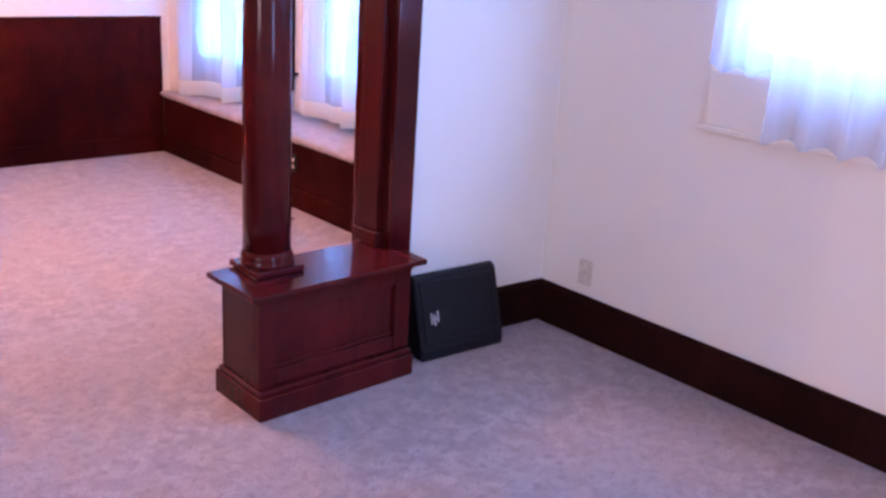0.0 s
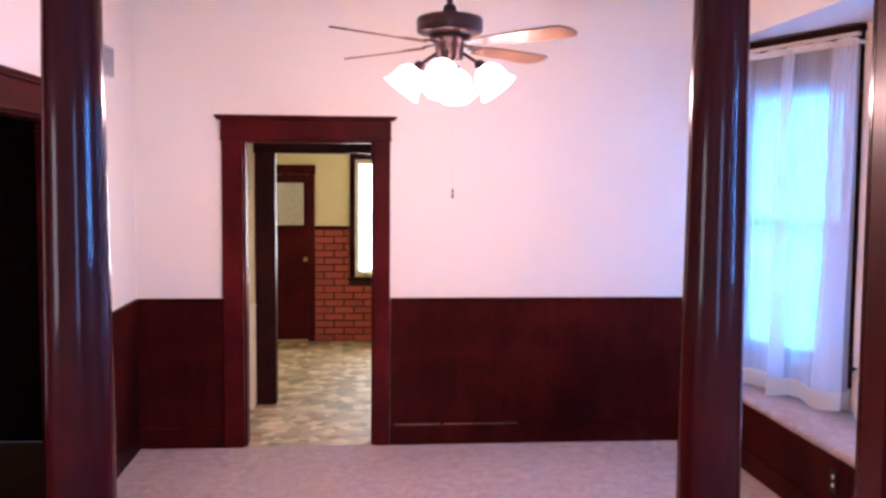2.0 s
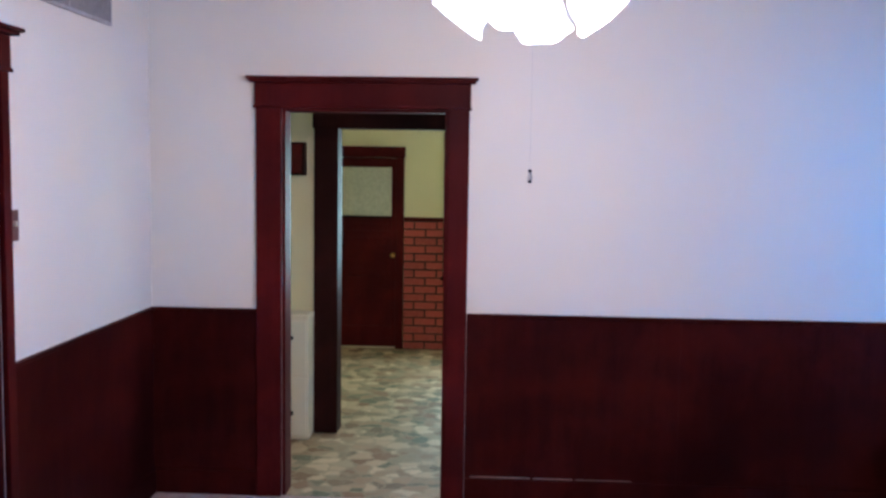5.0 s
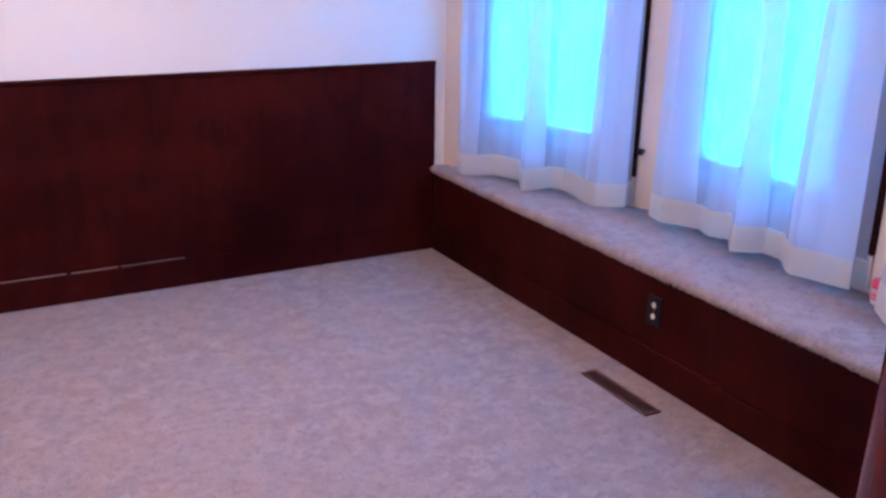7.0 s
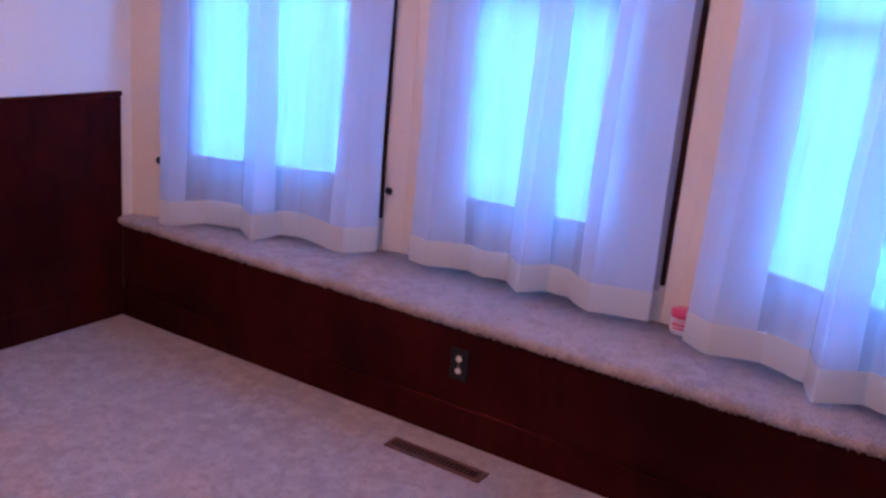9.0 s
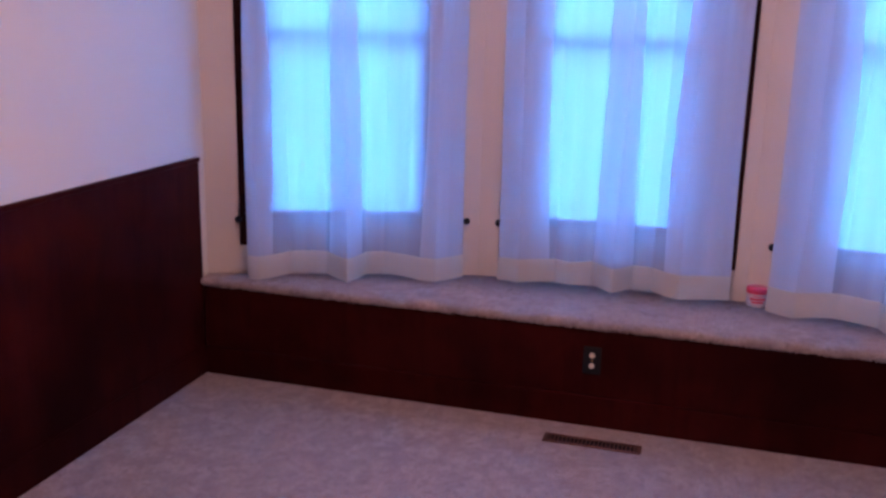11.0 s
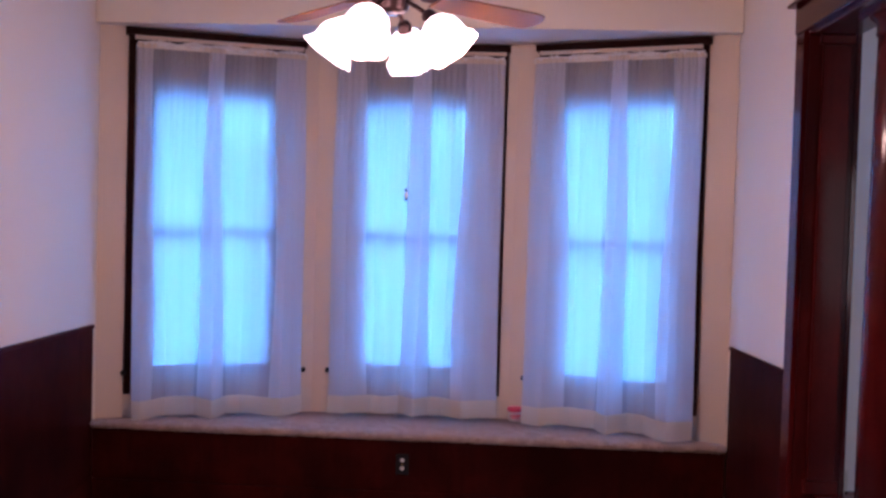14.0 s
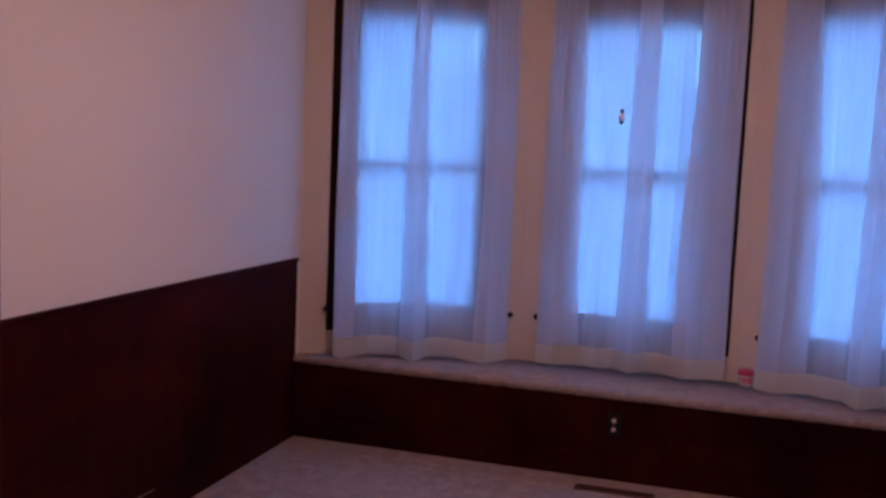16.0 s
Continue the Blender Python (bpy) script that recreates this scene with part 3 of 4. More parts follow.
        tagged(kb, "small black knob on the cream window wall", "knob", "black window knobs")
    # daylight in the opening
    bd = part("backdrop", boxes((ga - 0.35, gb + 0.35, 0.42, 0.44, 0.2, 2.9)), BAYSKY)
    bd.matrix_world = m
    structure(bd, "hazy blue daylight outside the bay window", "backdrop")
    o = Vector(((ga + gb) / 2, 0.16, 1.52))
    lamp_area("daylight", m @ Matrix.Translation(o) @ pose(0, 0, 0, -90), gb - ga + 0.06, 1.62, BAY_W, BLUE)
    return m, length


bay_unit(1, P1, P2, 0.190, 1.130, 0.30, 0.95, ((0.05, 0.2, 0.14, 0.75), (0.46, 0.10, 0.09, 1.0), (0.87, 0.24, 0.2, 0.9)), ((0.0, 0.12), (0.37, 0.53), (0.80, 1.0)), (0.202, 1.150, 0.470, 3), (0.152, 1.172), 0.038, 0.014)
bay_unit(2, P2, P3, 0.138, 1.112, 0.265, 0.900, ((0.10, 0.3, 0.16, 0.8), (0.33, 0.08, 0.1, 0.3), (0.52, 0.10, 0.08, 0.95), (0.80, 0.12, 0.3, 0.85)), ((0.0, 0.23), (0.42, 0.60), (0.73, 1.0)), (0.120, 1.105, 0.478, 8), (0.098,), 0.016, 0.016)
bay_unit(3, P3, P4, 0.150, 1.060, 0.285, 0.935, ((0.13, 0.3, 0.15, 0.8), (0.53, 0.09, 0.10, 1.0), (0.86, 0.14, 0.24, 0.9)), ((0.0, 0.27), (0.45, 0.61), (0.80, 1.0)), (0.122, 1.078, 0.470, 12), (0.098,), 0.014, 0.036)

# ---------------------------------------------------------------- colonnade
col = empty("colonnade_lining", label="dark mahogany lining and head of the colonnade opening", category="door frame", kind="structure")
for xa, xb, ca, cb in ((JR - 0.02, JR, JR - 0.02, JR + 0.09), (JL, JL + 0.02, JL - 0.105, JL + 0.02)):
    part("jamb", boxes((xa, xb, YG - 0.002, YJ + 0.002, 0, HZ), bevel=0.002), PILASTER, col)
    part("side_casing", boxes((ca, cb, YG - 0.028, YG - 0.003, 0, HZ), bevel=0.003), MAHOGANY, col)
    part("side_casing", boxes((ca, cb, YJ + 0.003, YJ + 0.028, 0, HZ), bevel=0.003), MAHOGANY, col)
part("soffit_board", boxes((JL + 0.02, JR - 0.02, YG - 0.002, YJ + 0.002, HZ - 0.02, HZ + 0.018)), MAHOGANY, col)
for y0, y1, s in ((YG - 0.032, YG - 0.003, -1), (YJ + 0.003, YJ + 0.032, 1)):
    part("head_casing", boxes((JL - 0.11, JR + 0.095, y0, y1, HZ + 0.001, HZ + 0.125), bevel=0.003), MAHOGANY, col)
    yy = (y0 - 0.03, y1) if s < 0 else (y0, y1 + 0.03)
    part("head_cap", boxes((JL - 0.14, JR + 0.125, *yy, HZ + 0.126, HZ + 0.142), bevel=0.004), MAHOGANY, col)


def column():
    e = empty("column", label="round tapered dark mahogany column on a pedestal", category="column", group="colonnade columns")
    z0 = 0.474
    part("plinth", boxes((-0.100, 0.100, -0.096, 0.096, z0, z0 + 0.022), bevel=0.004), MAHOGANY, e)
    prof = [(0.096, z0 + 0.022), (0.100, z0 + 0.030), (0.097, z0 + 0.042), (0.093, z0 + 0.047), (0.096, z0 + 0.055), (0.090, z0 + 0.066), (0.0865, z0 + 0.078)]
    part("base", lathe(prof, 40), MAHOGANY, e, smooth=True)
    prof = [(0.0865 - 0.0165 * (k / 16) ** 1.5, z0 + 0.078 + (HZ - 0.12 - z0 - 0.078) * k / 16) for k in range(17)]
    part("shaft", lathe(prof, 48), MAHOGANY, e, smooth=True)
    part("capital", lathe([(0.072, HZ - 0.12), (0.078, HZ - 0.112), (0.074, HZ - 0.1), (0.076, HZ - 0.07), (0.098, HZ - 0.05), (0.102, HZ - 0.044)], 40), MAHOGANY, e, smooth=True)
    part("abacus", boxes((-0.11, 0.11, -0.11, 0.11, HZ - 0.044, HZ - 0.021), bevel=0.004), MAHOGANY, e)
    return e


c1 = column()
c1.matrix_world = pose(-1.415, -3.750, 0)
copy_thing(c1, pose(-3.078, -3.750, 0))


def pedestal(x0, x1, m):
    """Panelled pedestal between local x0 (free end) and x1 (jamb)."""
    e = empty("pedestal", m, label="panelled dark mahogany pedestal under the colonnade column", category="pedestal", group="colonnade pedestals")
    h = 0.128
    part("body", boxes((x0 + 0.02, x1, -h + 0.018, h - 0.018, 0.11, 0.434)), MAHOGANY, e)
    for s in (-1, 1):
        y0, y1 = sorted((s * (h - 0.018), s * (h - 0.002)))
        for r in ((x0 + 0.018, x0 + 0.085, 0.11, 0.434), (x1 - 0.075, x1, 0.11, 0.434), (x0 + 0.085, x1 - 0.075, 0.11, 0.170), (x0 + 0.085, x1 - 0.075, 0.388, 0.434)):
            part("stile", boxes((r[0], r[1], y0, y1, r[2], r[3]), bevel=0.003), MAHOGANY, e)
        y0, y1 = sorted((s * (h - 0.018), s * (h - 0.008)))
        part("panel_moulding", boxes((x0 + 0.085, x1 - 0.075, y0, y1, 0.171, 0.186), (x0 + 0.085, x1 - 0.075, y0, y1, 0.373, 0.387), bevel=0.003), MAHOGANY, e)
    bm = boxes((x0, x1, -h - 0.036, h + 0.022, 0.0, 0.088), bevel=0.004)
    add_box(bm, x0 + 0.008, x1, -h - 0.020, h + 0.012, 0.086, 0.108, 0.006)
    part("base", bm, MAHOGANY, e)
    bm = boxes((x0 + 0.002, x1, -h - 0.010, h + 0.010, 0.434, 0.450), bevel=0.005)
    add_box(bm, x0 - 0.025, x1, -h - 0.032, h + 0.032, 0.450, 0.472, 0.006)
    add_box(bm, x1, x1 + 0.052, -h - 0.032, -0.001, 0.450, 0.472, 0.006)
    part("top", bm, MAHOGANY, e)
    return e


pedestal(-1.592, JR - 0.021, pose(0, -3.830, 0))
pedestal(2.890, -(JL + 0.021), pose(0, -3.830, 0) @ Matrix.Diagonal((-1, 1, 1, 1)))
pl = empty("pilaster", label="square dark mahogany pilaster on the pedestal beside the wall", category="pilaster", group="colonnade pilasters")
part("shaft", boxes((-0.028, 0.0, -0.06, 0.06, 0.53, HZ - 0.06), bevel=0.004), PILASTER, pl)
part("base", boxes((-0.040, 0.0, -0.072, 0.072, 0.473, 0.530), bevel=0.006), PILASTER, pl)
part("capital", boxes((-0.040, 0.0, -0.072, 0.072, HZ - 0.060, HZ - 0.021), bevel=0.006), PILASTER, pl)
pl.matrix_world = pose(JR - 0.021, -3.70, 0)
copy_thing(pl, pose(JL + 0.021, -3.70, 0, 0, 0, 180))

# ---------------------------------------------------------------- ceiling fan
fan = empty("ceiling_fan", Matrix.Translation((FAN.x, FAN.y, 0)), label="four-blade ceiling fan with wooden blades and lit tulip lamps", category="ceiling fan")
part("canopy", lathe([(0.07, ZC - 0.001), (0.07, ZC - 0.02), (0.05, ZC - 0.06), (0.02, ZC - 0.075)]), BRONZE, fan, smooth=True)
part("downrod", lathe([(0.014, 2.520), (0.014, ZC - 0.07)], 14), BRONZE, fan, smooth=True)
part("collar", lathe([(0.03, 2.530), (0.034, 2.545), (0.026, 2.570), (0.016, 2.575)], 20), BRONZE, fan, smooth=True)
part("motor_housing", lathe([(0.10, 2.435), (0.138, 2.441), (0.150, 2.450), (0.152, 2.500), (0.145, 2.514), (0.11, 2.526), (0.03, 2.532)], 48), BRONZE, fan, smooth=True)
part("switch_housing", lathe([(0.045, 2.315), (0.062, 2.330), (0.066, 2.390), (0.085, 2.410), (0.10, 2.434)], 32), BRONZE, fan, smooth=True)
bm = bmesh.new()
outline = [(0.20, -0.050), (0.30, -0.058), (0.50, -0.067), (0.62, -0.070), (0.665, -0.060), (0.685, -0.030), (0.690, 0.0), (0.685, 0.030), (0.665, 0.060), (0.62, 0.070), (0.50, 0.067), (0.30, 0.058), (0.20, 0.050)]
f = bm.faces.new([bm.verts.new((x, y, 0)) for x, y in outline])
r = bmesh.ops.extrude_face_region(bm, geom=[f])
bmesh.ops.translate(bm, vec=(0, 0, 0.007), verts=[v for v in r["geom"] if isinstance(v, bmesh.types.BMVert)])
blade = part("blade", bm, BLADE, fan)
iron = part("blade_iron", boxes((0.09, 0.16, -0.012, 0.012, 0.010, 0.018), (0.15, 0.27, -0.032, 0.032, 0.0075, 0.0115), bevel=0.002), BRONZE, blade)
for k in range(4):
    m = pose(0, 0, 2.385, 0, 0, 42 + 90 * k) @ pose(0, 0, 0, -11)
    if k == 0:
        blade.matrix_local = m
    else:
        b2 = new("blade", blade.data)
        b2.parent, b2.matrix_local = fan, m
        i2 = new("blade_iron", iron.data)
        i2.parent = b2
for k in range(4):
    a = radians(-15 + 90 * k)
    d = Vector((math.cos(a), math.sin(a), 0))
    base = d * 0.06 + Vector((0, 0, 2.355))
    tip = d * 0.135 + Vector((0, 0, 2.305))
    ax = (d * 0.62 + Vector((0, 0, -0.78))).normalized()
    q = ax.to_track_quat("Z", "Y").to_matrix().to_4x4()
    armm = Matrix.Translation(base) @ (tip - base).to_track_quat("Z", "Y").to_matrix().to_4x4()
    arm = part("lamp_arm", lathe([(0.008, 0), (0.008, (tip - base).length + 0.01)], 10, m=armm), BRONZE, fan, smooth=True)
    part("socket", lathe([(0.016, -0.012), (0.024, 0.0), (0.026, 0.028), (0.030, 0.032)], 18, m=Matrix.Translation(tip) @ q), BRONZE, arm, smooth=True)
    bm = bmesh.new()
    n, rings = 30, []
    for r0, z in ((0.028, 0.024), (0.048, 0.036), (0.066, 0.060), (0.073, 0.088), (0.074, 0.115), (0.084, 0.138), (0.092, 0.148)):
        fl = 0.0 if z < 0.12 else 0.06
        rings.append([bm.verts.new(Matrix.Translation(tip) @ q @ Vector((r0 * (1 + fl * math.cos(6 * 2 * math.pi * j / n)) * math.cos(2 * math.pi * j / n), r0 * (1 + fl * math.cos(6 * 2 * math.pi * j / n)) * math.sin(2 * math.pi * j / n), z))) for j in range(n)])
    for u, v in zip(rings, rings[1:]):
        for j in range(n):
            bm.faces.new((u[j], u[(j + 1) % n], v[(j + 1) % n], v[j]))
    sh = part("lamp_shade", bm, SHADEGLASS, fan, "glowing ruffled tulip glass shade", smooth=True)
    part("bulb", lathe([(0.012, 0.03), (0.016, 0.05), (0.028, 0.075), (0.030, 0.092), (0.022, 0.112), (0.004, 0.121)], 16, m=Matrix.Translation(tip) @ q), SHADEGLASS, sh, smooth=True)
    lamp_point("fan_bulb", Vector((FAN.x, FAN.y, 0)) + tip + ax * 0.17, BULB_W, FAN_COLOUR, 0.05)
part("pull_chain", lathe([(0.00025, 1.73), (0.00025, 2.320)], 6, m=Matrix.Translation((0.012, -0.070, 0))), GREYMETAL, fan)
kn = part("pull_knob", lathe([(0.003, 1.699), (0.0065, 1.703), (0.0072, 1.712), (0.004, 1.722), (0.002, 1.726)], 14, m=Matrix.Translation((0.012, -0.070, 0))), GREYMETAL, fan, "small grey metal pull", smooth=True)
part("collar", lathe([(0.003, 1.724), (0.0055, 1.727), (0.0055, 1.732), (0.0015, 1.735)], 14, m=Matrix.Translation((0.012, -0.070, 0))), BLACK, kn, smooth=True)
part("tip", lathe([(0.0015, 1.693), (0.005, 1.696), (0.006, 1.700), (0.003, 1.702)], 14, m=Matrix.Translation((0.012, -0.070, 0))), BLACK, kn, smooth=True)

# ---------------------------------------------------------------- small fixtures


def outlet(name, m, plate, socket, label):
    e = empty(name, m, label=label, category="outlet")
    part("plate", boxes((-0.036, 0.036, -0.006, 0.0, -0.058, 0.058), bevel=0.002), plate, e)
    for z in (-0.022, 0.022):
        part("socket", lathe([(0.0115, 0), (0.0115, 0.003), (0.010, 0.0045)], 18, m=pose(0, -0.005, z, 90)), socket, e, smooth=False)
    part("screw", lathe([(0.004, 0), (0.004, 0.002)], 10, m=pose(0, -0.005, 0, 90)), BRASS, e)
    return e


outlet("wall_outlet", pose(-0.001, -1.766, 0.282, 0, 0, -90), BLACK, IVORY, "black outlet plate with two ivory sockets on the seat front")
outlet("wall_outlet", pose(XO - 0.001, -4.117, 0.300, 0, 0, -90), IVORY, IVORY, "ivory electrical outlet plate above the dark baseboard")

reg = empty("floor_register", Matrix.Translation((-0.172, -1.805, 0)), label="brown metal floor register set in the carpet", category="floor vent")
part("frame", boxes((-0.036, -0.022, -0.19, 0.19, 0, 0.007), (0.022, 0.036, -0.19, 0.19, 0, 0.007), (-0.022, 0.022, -0.19, -0.172, 0, 0.007), (-0.022, 0.022, 0.172, 0.19, 0, 0.007), bevel=0.0015), BROWNMETAL, reg)
# thin black sheet gives the dark of an open duct under the louvres
part("duct_shade", boxes((-0.022, 0.022, -0.172, 0.172, 0.0003, 0.0015)), BLACK, reg)
for k in range(22):
    y = -0.164 + k * 0.0156
    part("louvre", boxes((-0.022, 0.022, y - 0.003, y + 0.003, 0.001, 0.006)), BROWNMETAL, reg)

vent = empty("wall_vent", pose(XL, -0.92, 2.445, 0, 0, 90), label="grey slatted air return grille high on the wall", category="wall vent")
VW, VH = 0.435, 0.085
part("frame", boxes((-VW, VW, -0.012, 0, VH - 0.016, VH), (-VW, VW, -0.012, 0, -VH, -VH + 0.016), (-VW, -VW + 0.018, -0.012, 0, -VH + 0.016, VH - 0.016), (VW - 0.018, VW, -0.012, 0, -VH + 0.016, VH - 0.016), (-0.008, 0.008, -0.011, 0, -VH + 0.016, VH - 0.016), bevel=0.002), GREYMETAL, vent)
part("backing", boxes((-VW + 0.018, VW - 0.018, -0.003, -0.001, -VH + 0.016, VH - 0.016)), BROWNMETAL, vent)
for k in range(43):
    x = -VW + 0.028 + k * 0.0193
    part("slat", boxes((x - 0.005, x + 0.005, -0.009, -0.004, -VH + 0.016, VH - 0.016)), GREYMETAL, vent)

sw = empty("light_switch", pose(XL, LY1 + 0.098, 1.50, 0, 0, 90), label="brown light switch plate beside the hall casing", category="light switch")
part("plate", boxes((-0.036, 0.036, -0.006, 0, -0.058, 0.058), bevel=0.002), BROWNMETAL, sw)
part("toggle", boxes((-0.005, 0.005, -0.018, -0.005, -0.004, 0.016), bevel=0.002), IVORY, sw)

jar = empty("jar", Matrix.Translation((0.425, -2.385, SEAT_Z + 0.002)), label="small pale plastic jar with pink lid on the seat", category="jar")
part("body", lathe([(0.034, 0.0), (0.040, 0.004), (0.042, 0.02), (0.040, 0.056), (0.040, 0.062)], 28), JARWHITE, jar, smooth=True)
part("lid", lathe([(0.043, 0.060), (0.044, 0.064), (0.044, 0.080), (0.041, 0.084)], 28), PINK, jar, "bright pink screw lid", smooth=True)
bm = bmesh.new()
for z0, z1, a0, a1 in ((0.022, 0.030, 150, 220), (0.034, 0.044, 140, 235), (0.049, 0.053, 155, 215)):
    g = [[bm.verts.new((0.0428 * math.cos(radians(a0 + (a1 - a0) * k / 10)), 0.0428 * math.sin(radians(a0 + (a1 - a0) * k / 10)), z)) for k in range(11)] for z in (z0, z1)]
    for k in range(10):
        bm.faces.new((g[0][k], g[0][k + 1], g[1][k + 1], g[1][k]))
part("print", bm, PINK, jar, "pink printed label bars")

# ---------------------------------------------------------------- front room
bb = part("baseboard_front_east", boxes((XO - 0.022, XO, -8.2, YF - 0.025, 0, 0.178), (XO - 0.016, XO, -8.2, YF - 0.025, 0.178, 0.196), bevel=0.004), DARKWOOD)
structure(bb, "tall dark stained baseboard", "baseboard")
FS = math.degrees(math.atan2(YF - 0.025 - YG, XO - JR))
bb = part("baseboard_partition", boxes((0.098, 0.826, -0.022, 0, 0, 0.178), (0.098, 0.832, -0.016, 0, 0.178, 0.196), bevel=0.004), DARKWOOD)
bb.matrix_world = pose(JR, YG, 0, 0, 0, FS)
structure(bb, "tall dark stained baseboard", "baseboard")
pan = empty("baseboard_register", pose(-0.575, YG - 0.047, 0, 0, 0, FS), label="black sloped cast metal heating register against the baseboard", category="heating register")
bm = bmesh.new()
prof = [(-0.128, 0.0), (-0.128, 0.040), (-0.120, 0.056), (-0.042, 0.318), (-0.032, 0.334), (-0.012, 0.340), (-0.001, 0.335), (-0.001, 0.0)]
rws = [[bm.verts.new((x, y, z)) for y, z in prof] for x in (-0.215, 0.215)]
for j in range(len(prof)):
    bm.faces.new((rws[0][j], rws[0][(j + 1) % len(prof)], rws[1][(j + 1) % len(prof)], rws[1][j]))
bm.faces.new(rws[0])
bm.faces.new(rws[1][::-1])
bmesh.ops.bevel(bm, geom=[e for e in bm.edges if abs(e.verts[0].co.x - e.verts[1].co.x) < 0.01], offset=0.006, segments=2, affect="EDGES")
part("body", bm, BLACK, pan)
tilt = pose(0, -0.0805, 0.187, -16.6)
o = part("face_frame", boxes((-0.190, 0.190, -0.007, 0.0, 0.115, 0.130), (-0.190, 0.190, -0.007, 0.0, -0.130, -0.115), (-0.190, -0.175, -0.007, 0.0, -0.115, 0.115), (0.175, 0.190, -0.007, 0.0, -0.115, 0.115), bevel=0.002), BLACK, pan)
o.matrix_local = tilt
o = part("maker_plate", boxes((-0.150, -0.142, -0.004, 0.0, -0.045, 0.0), (-0.136, -0.126, -0.004, 0.0, -0.052, -0.008), (-0.119, -0.110, -0.004, 0.0, -0.040, 0.006), (-0.142, -0.119, -0.004, 0.0, -0.030, -0.020), bevel=0.001), GREYMETAL, pan, "dull grey cast ornament")
o.matrix_local = tilt

fw = empty("window_front", pose(XO, FW1, 0, 0, 0, -90), label="bright curtained window of the front room", category="window", kind="structure")
WL = FW1 - FW0
part("jamb", boxes((0, 0.03, 0.0, 0.16, FZ0, FZ1), (WL - 0.03, WL, 0.0, 0.16, FZ0, FZ1), (0.03, WL - 0.03, 0.0, 0.16, FZ1 - 0.03, FZ1)), WHITEPAINT, fw)
part("window_sill", boxes((0, WL, 0.0, 0.16, FZ0, FZ0 + 0.03)), WHITEPAINT, fw)
part("apron", boxes((-0.03, WL + 0.03, -0.016, 0.0, FZ0 - 0.20, FZ0), (-0.06, WL + 0.06, -0.03, 0.0, FZ0 - 0.222, FZ0 - 0.20), bevel=0.003), WALLPAINT, fw)
s = part("sash", boxes((0.03, 0.09, 0.07, 0.11, FZ0 + 0.03, FZ1 - 0.03), (WL - 0.09, WL - 0.03, 0.07, 0.11, FZ0 + 0.03, FZ1 - 0.03), (0.09, WL - 0.09, 0.07, 0.11, FZ0 + 0.03, FZ0 + 0.09), (0.09, WL - 0.09, 0.07, 0.11, FZ1 - 0.09, FZ1 - 0.03)), WHITEPAINT, fw)
pn = part("pane", boxes((0.09, WL - 0.09, 0.088, 0.092, FZ0 + 0.09, FZ1 - 0.09)), GLASS, s)
pn.visible_shadow = False
lamp_area("front_daylight", fw.matrix_world @ Matrix.Translation((WL / 2, 0.20, (FZ0 + FZ1) / 2)) @ pose(0, 0, 0, -90), WL, FZ1 - FZ0, FRONT_W, (0.25, 0.55, 1.0))
fc = empty("cafe_curtain", pose(XO, FW1, 0, 0, 0, -90), label="white sheer curtain gathered across the front window", category="curtain")


def gathered(x0, x1, z0, z1, n, seed, depth=0.022):
    r = random.Random(seed)
    bm = bmesh.new()
    ph = r.uniform(0, 6)
    NU, NV = 110, 14
    g = []
    for j in range(NV + 1):
        v = j / NV
        row = []
        for k in range(NU + 1):
            u = k / NU
            y = -0.05 - depth * (0.4 + 0.6 * v) * (1 + math.sin(2 * math.pi * n * u + ph) + 0.35 * math.sin(2 * math.pi * n * 2.3 * u))
            z = z1 + (z0 - z1) * v - 0.014 * v * math.sin(2 * math.pi * n * u + ph + 1.0)
            row.append(bm.verts.new((x0 + (x1 - x0) * u, min(y, -0.012), z)))
        g.append(row)
    for j in range(NV):
        for k in range(NU):
            bm.faces.new((g[j][k], g[j][k + 1], g[j + 1][k + 1], g[j + 1][k]))
    return bm


part("cloth", gathered(0.235, WL + 0.06, FZ0 - 0.205, FZ1 + 0.02, 9, 2), SHEER, fc, smooth=True)
part("side_panel", gathered(-0.02, 0.245, FZ0 + 0.012, FZ1 + 0.02, 2.2, 5, 0.008), SHEER, fc, smooth=True)
part("rod", boxes((-0.09, WL + 0.07, -0.055, -0.043, FZ1 + 0.01, FZ1 + 0.03), (-0.09, -0.082, -0.055, 0.0, FZ1 + 0.01, FZ1 + 0.03), (WL + 0.062, WL + 0.07, -0.055, 0, FZ1 + 0.01, FZ1 + 0.03)), WHITEPAINT, fc)

structure(part("backdrop", boxes((0.5, 0.52, FW0 - 0.5, FW1 + 0.5, 0.6, 2.9)), FRONTSKY), "white daylight outside the front window", "backdrop")
swn = empty("window_south", pose(SW1, -8.2, 0, 0, 0, 180), label="front room window with white sash", category="window", kind="structure")
WS = SW1 - SW0
bm = boxes((0, 0.06, 0.0, 0.12, 0.7, 2.4), (WS - 0.06, WS, 0, 0.12, 0.7, 2.4), (0.06, WS - 0.06, 0, 0.12, 0.7, 0.76), (0.06, WS - 0.06, 0, 0.12, 2.34, 2.4))
part("window_frame", bm, WHITEPAINT, swn)
for a, b in ((0.06, WS - 0.06),):
    pn = part("pane", boxes((a, b, 0.06, 0.064, 0.76, 2.34)), GLASS, swn)
    pn.visible_shadow = False
lamp_area("south_daylight", pose((SW0 + SW1) / 2, -8.42, 1.55, 90, 0, 0), WS, 1.6, SOUTH_W, (0.26, 0.52, 1.0))

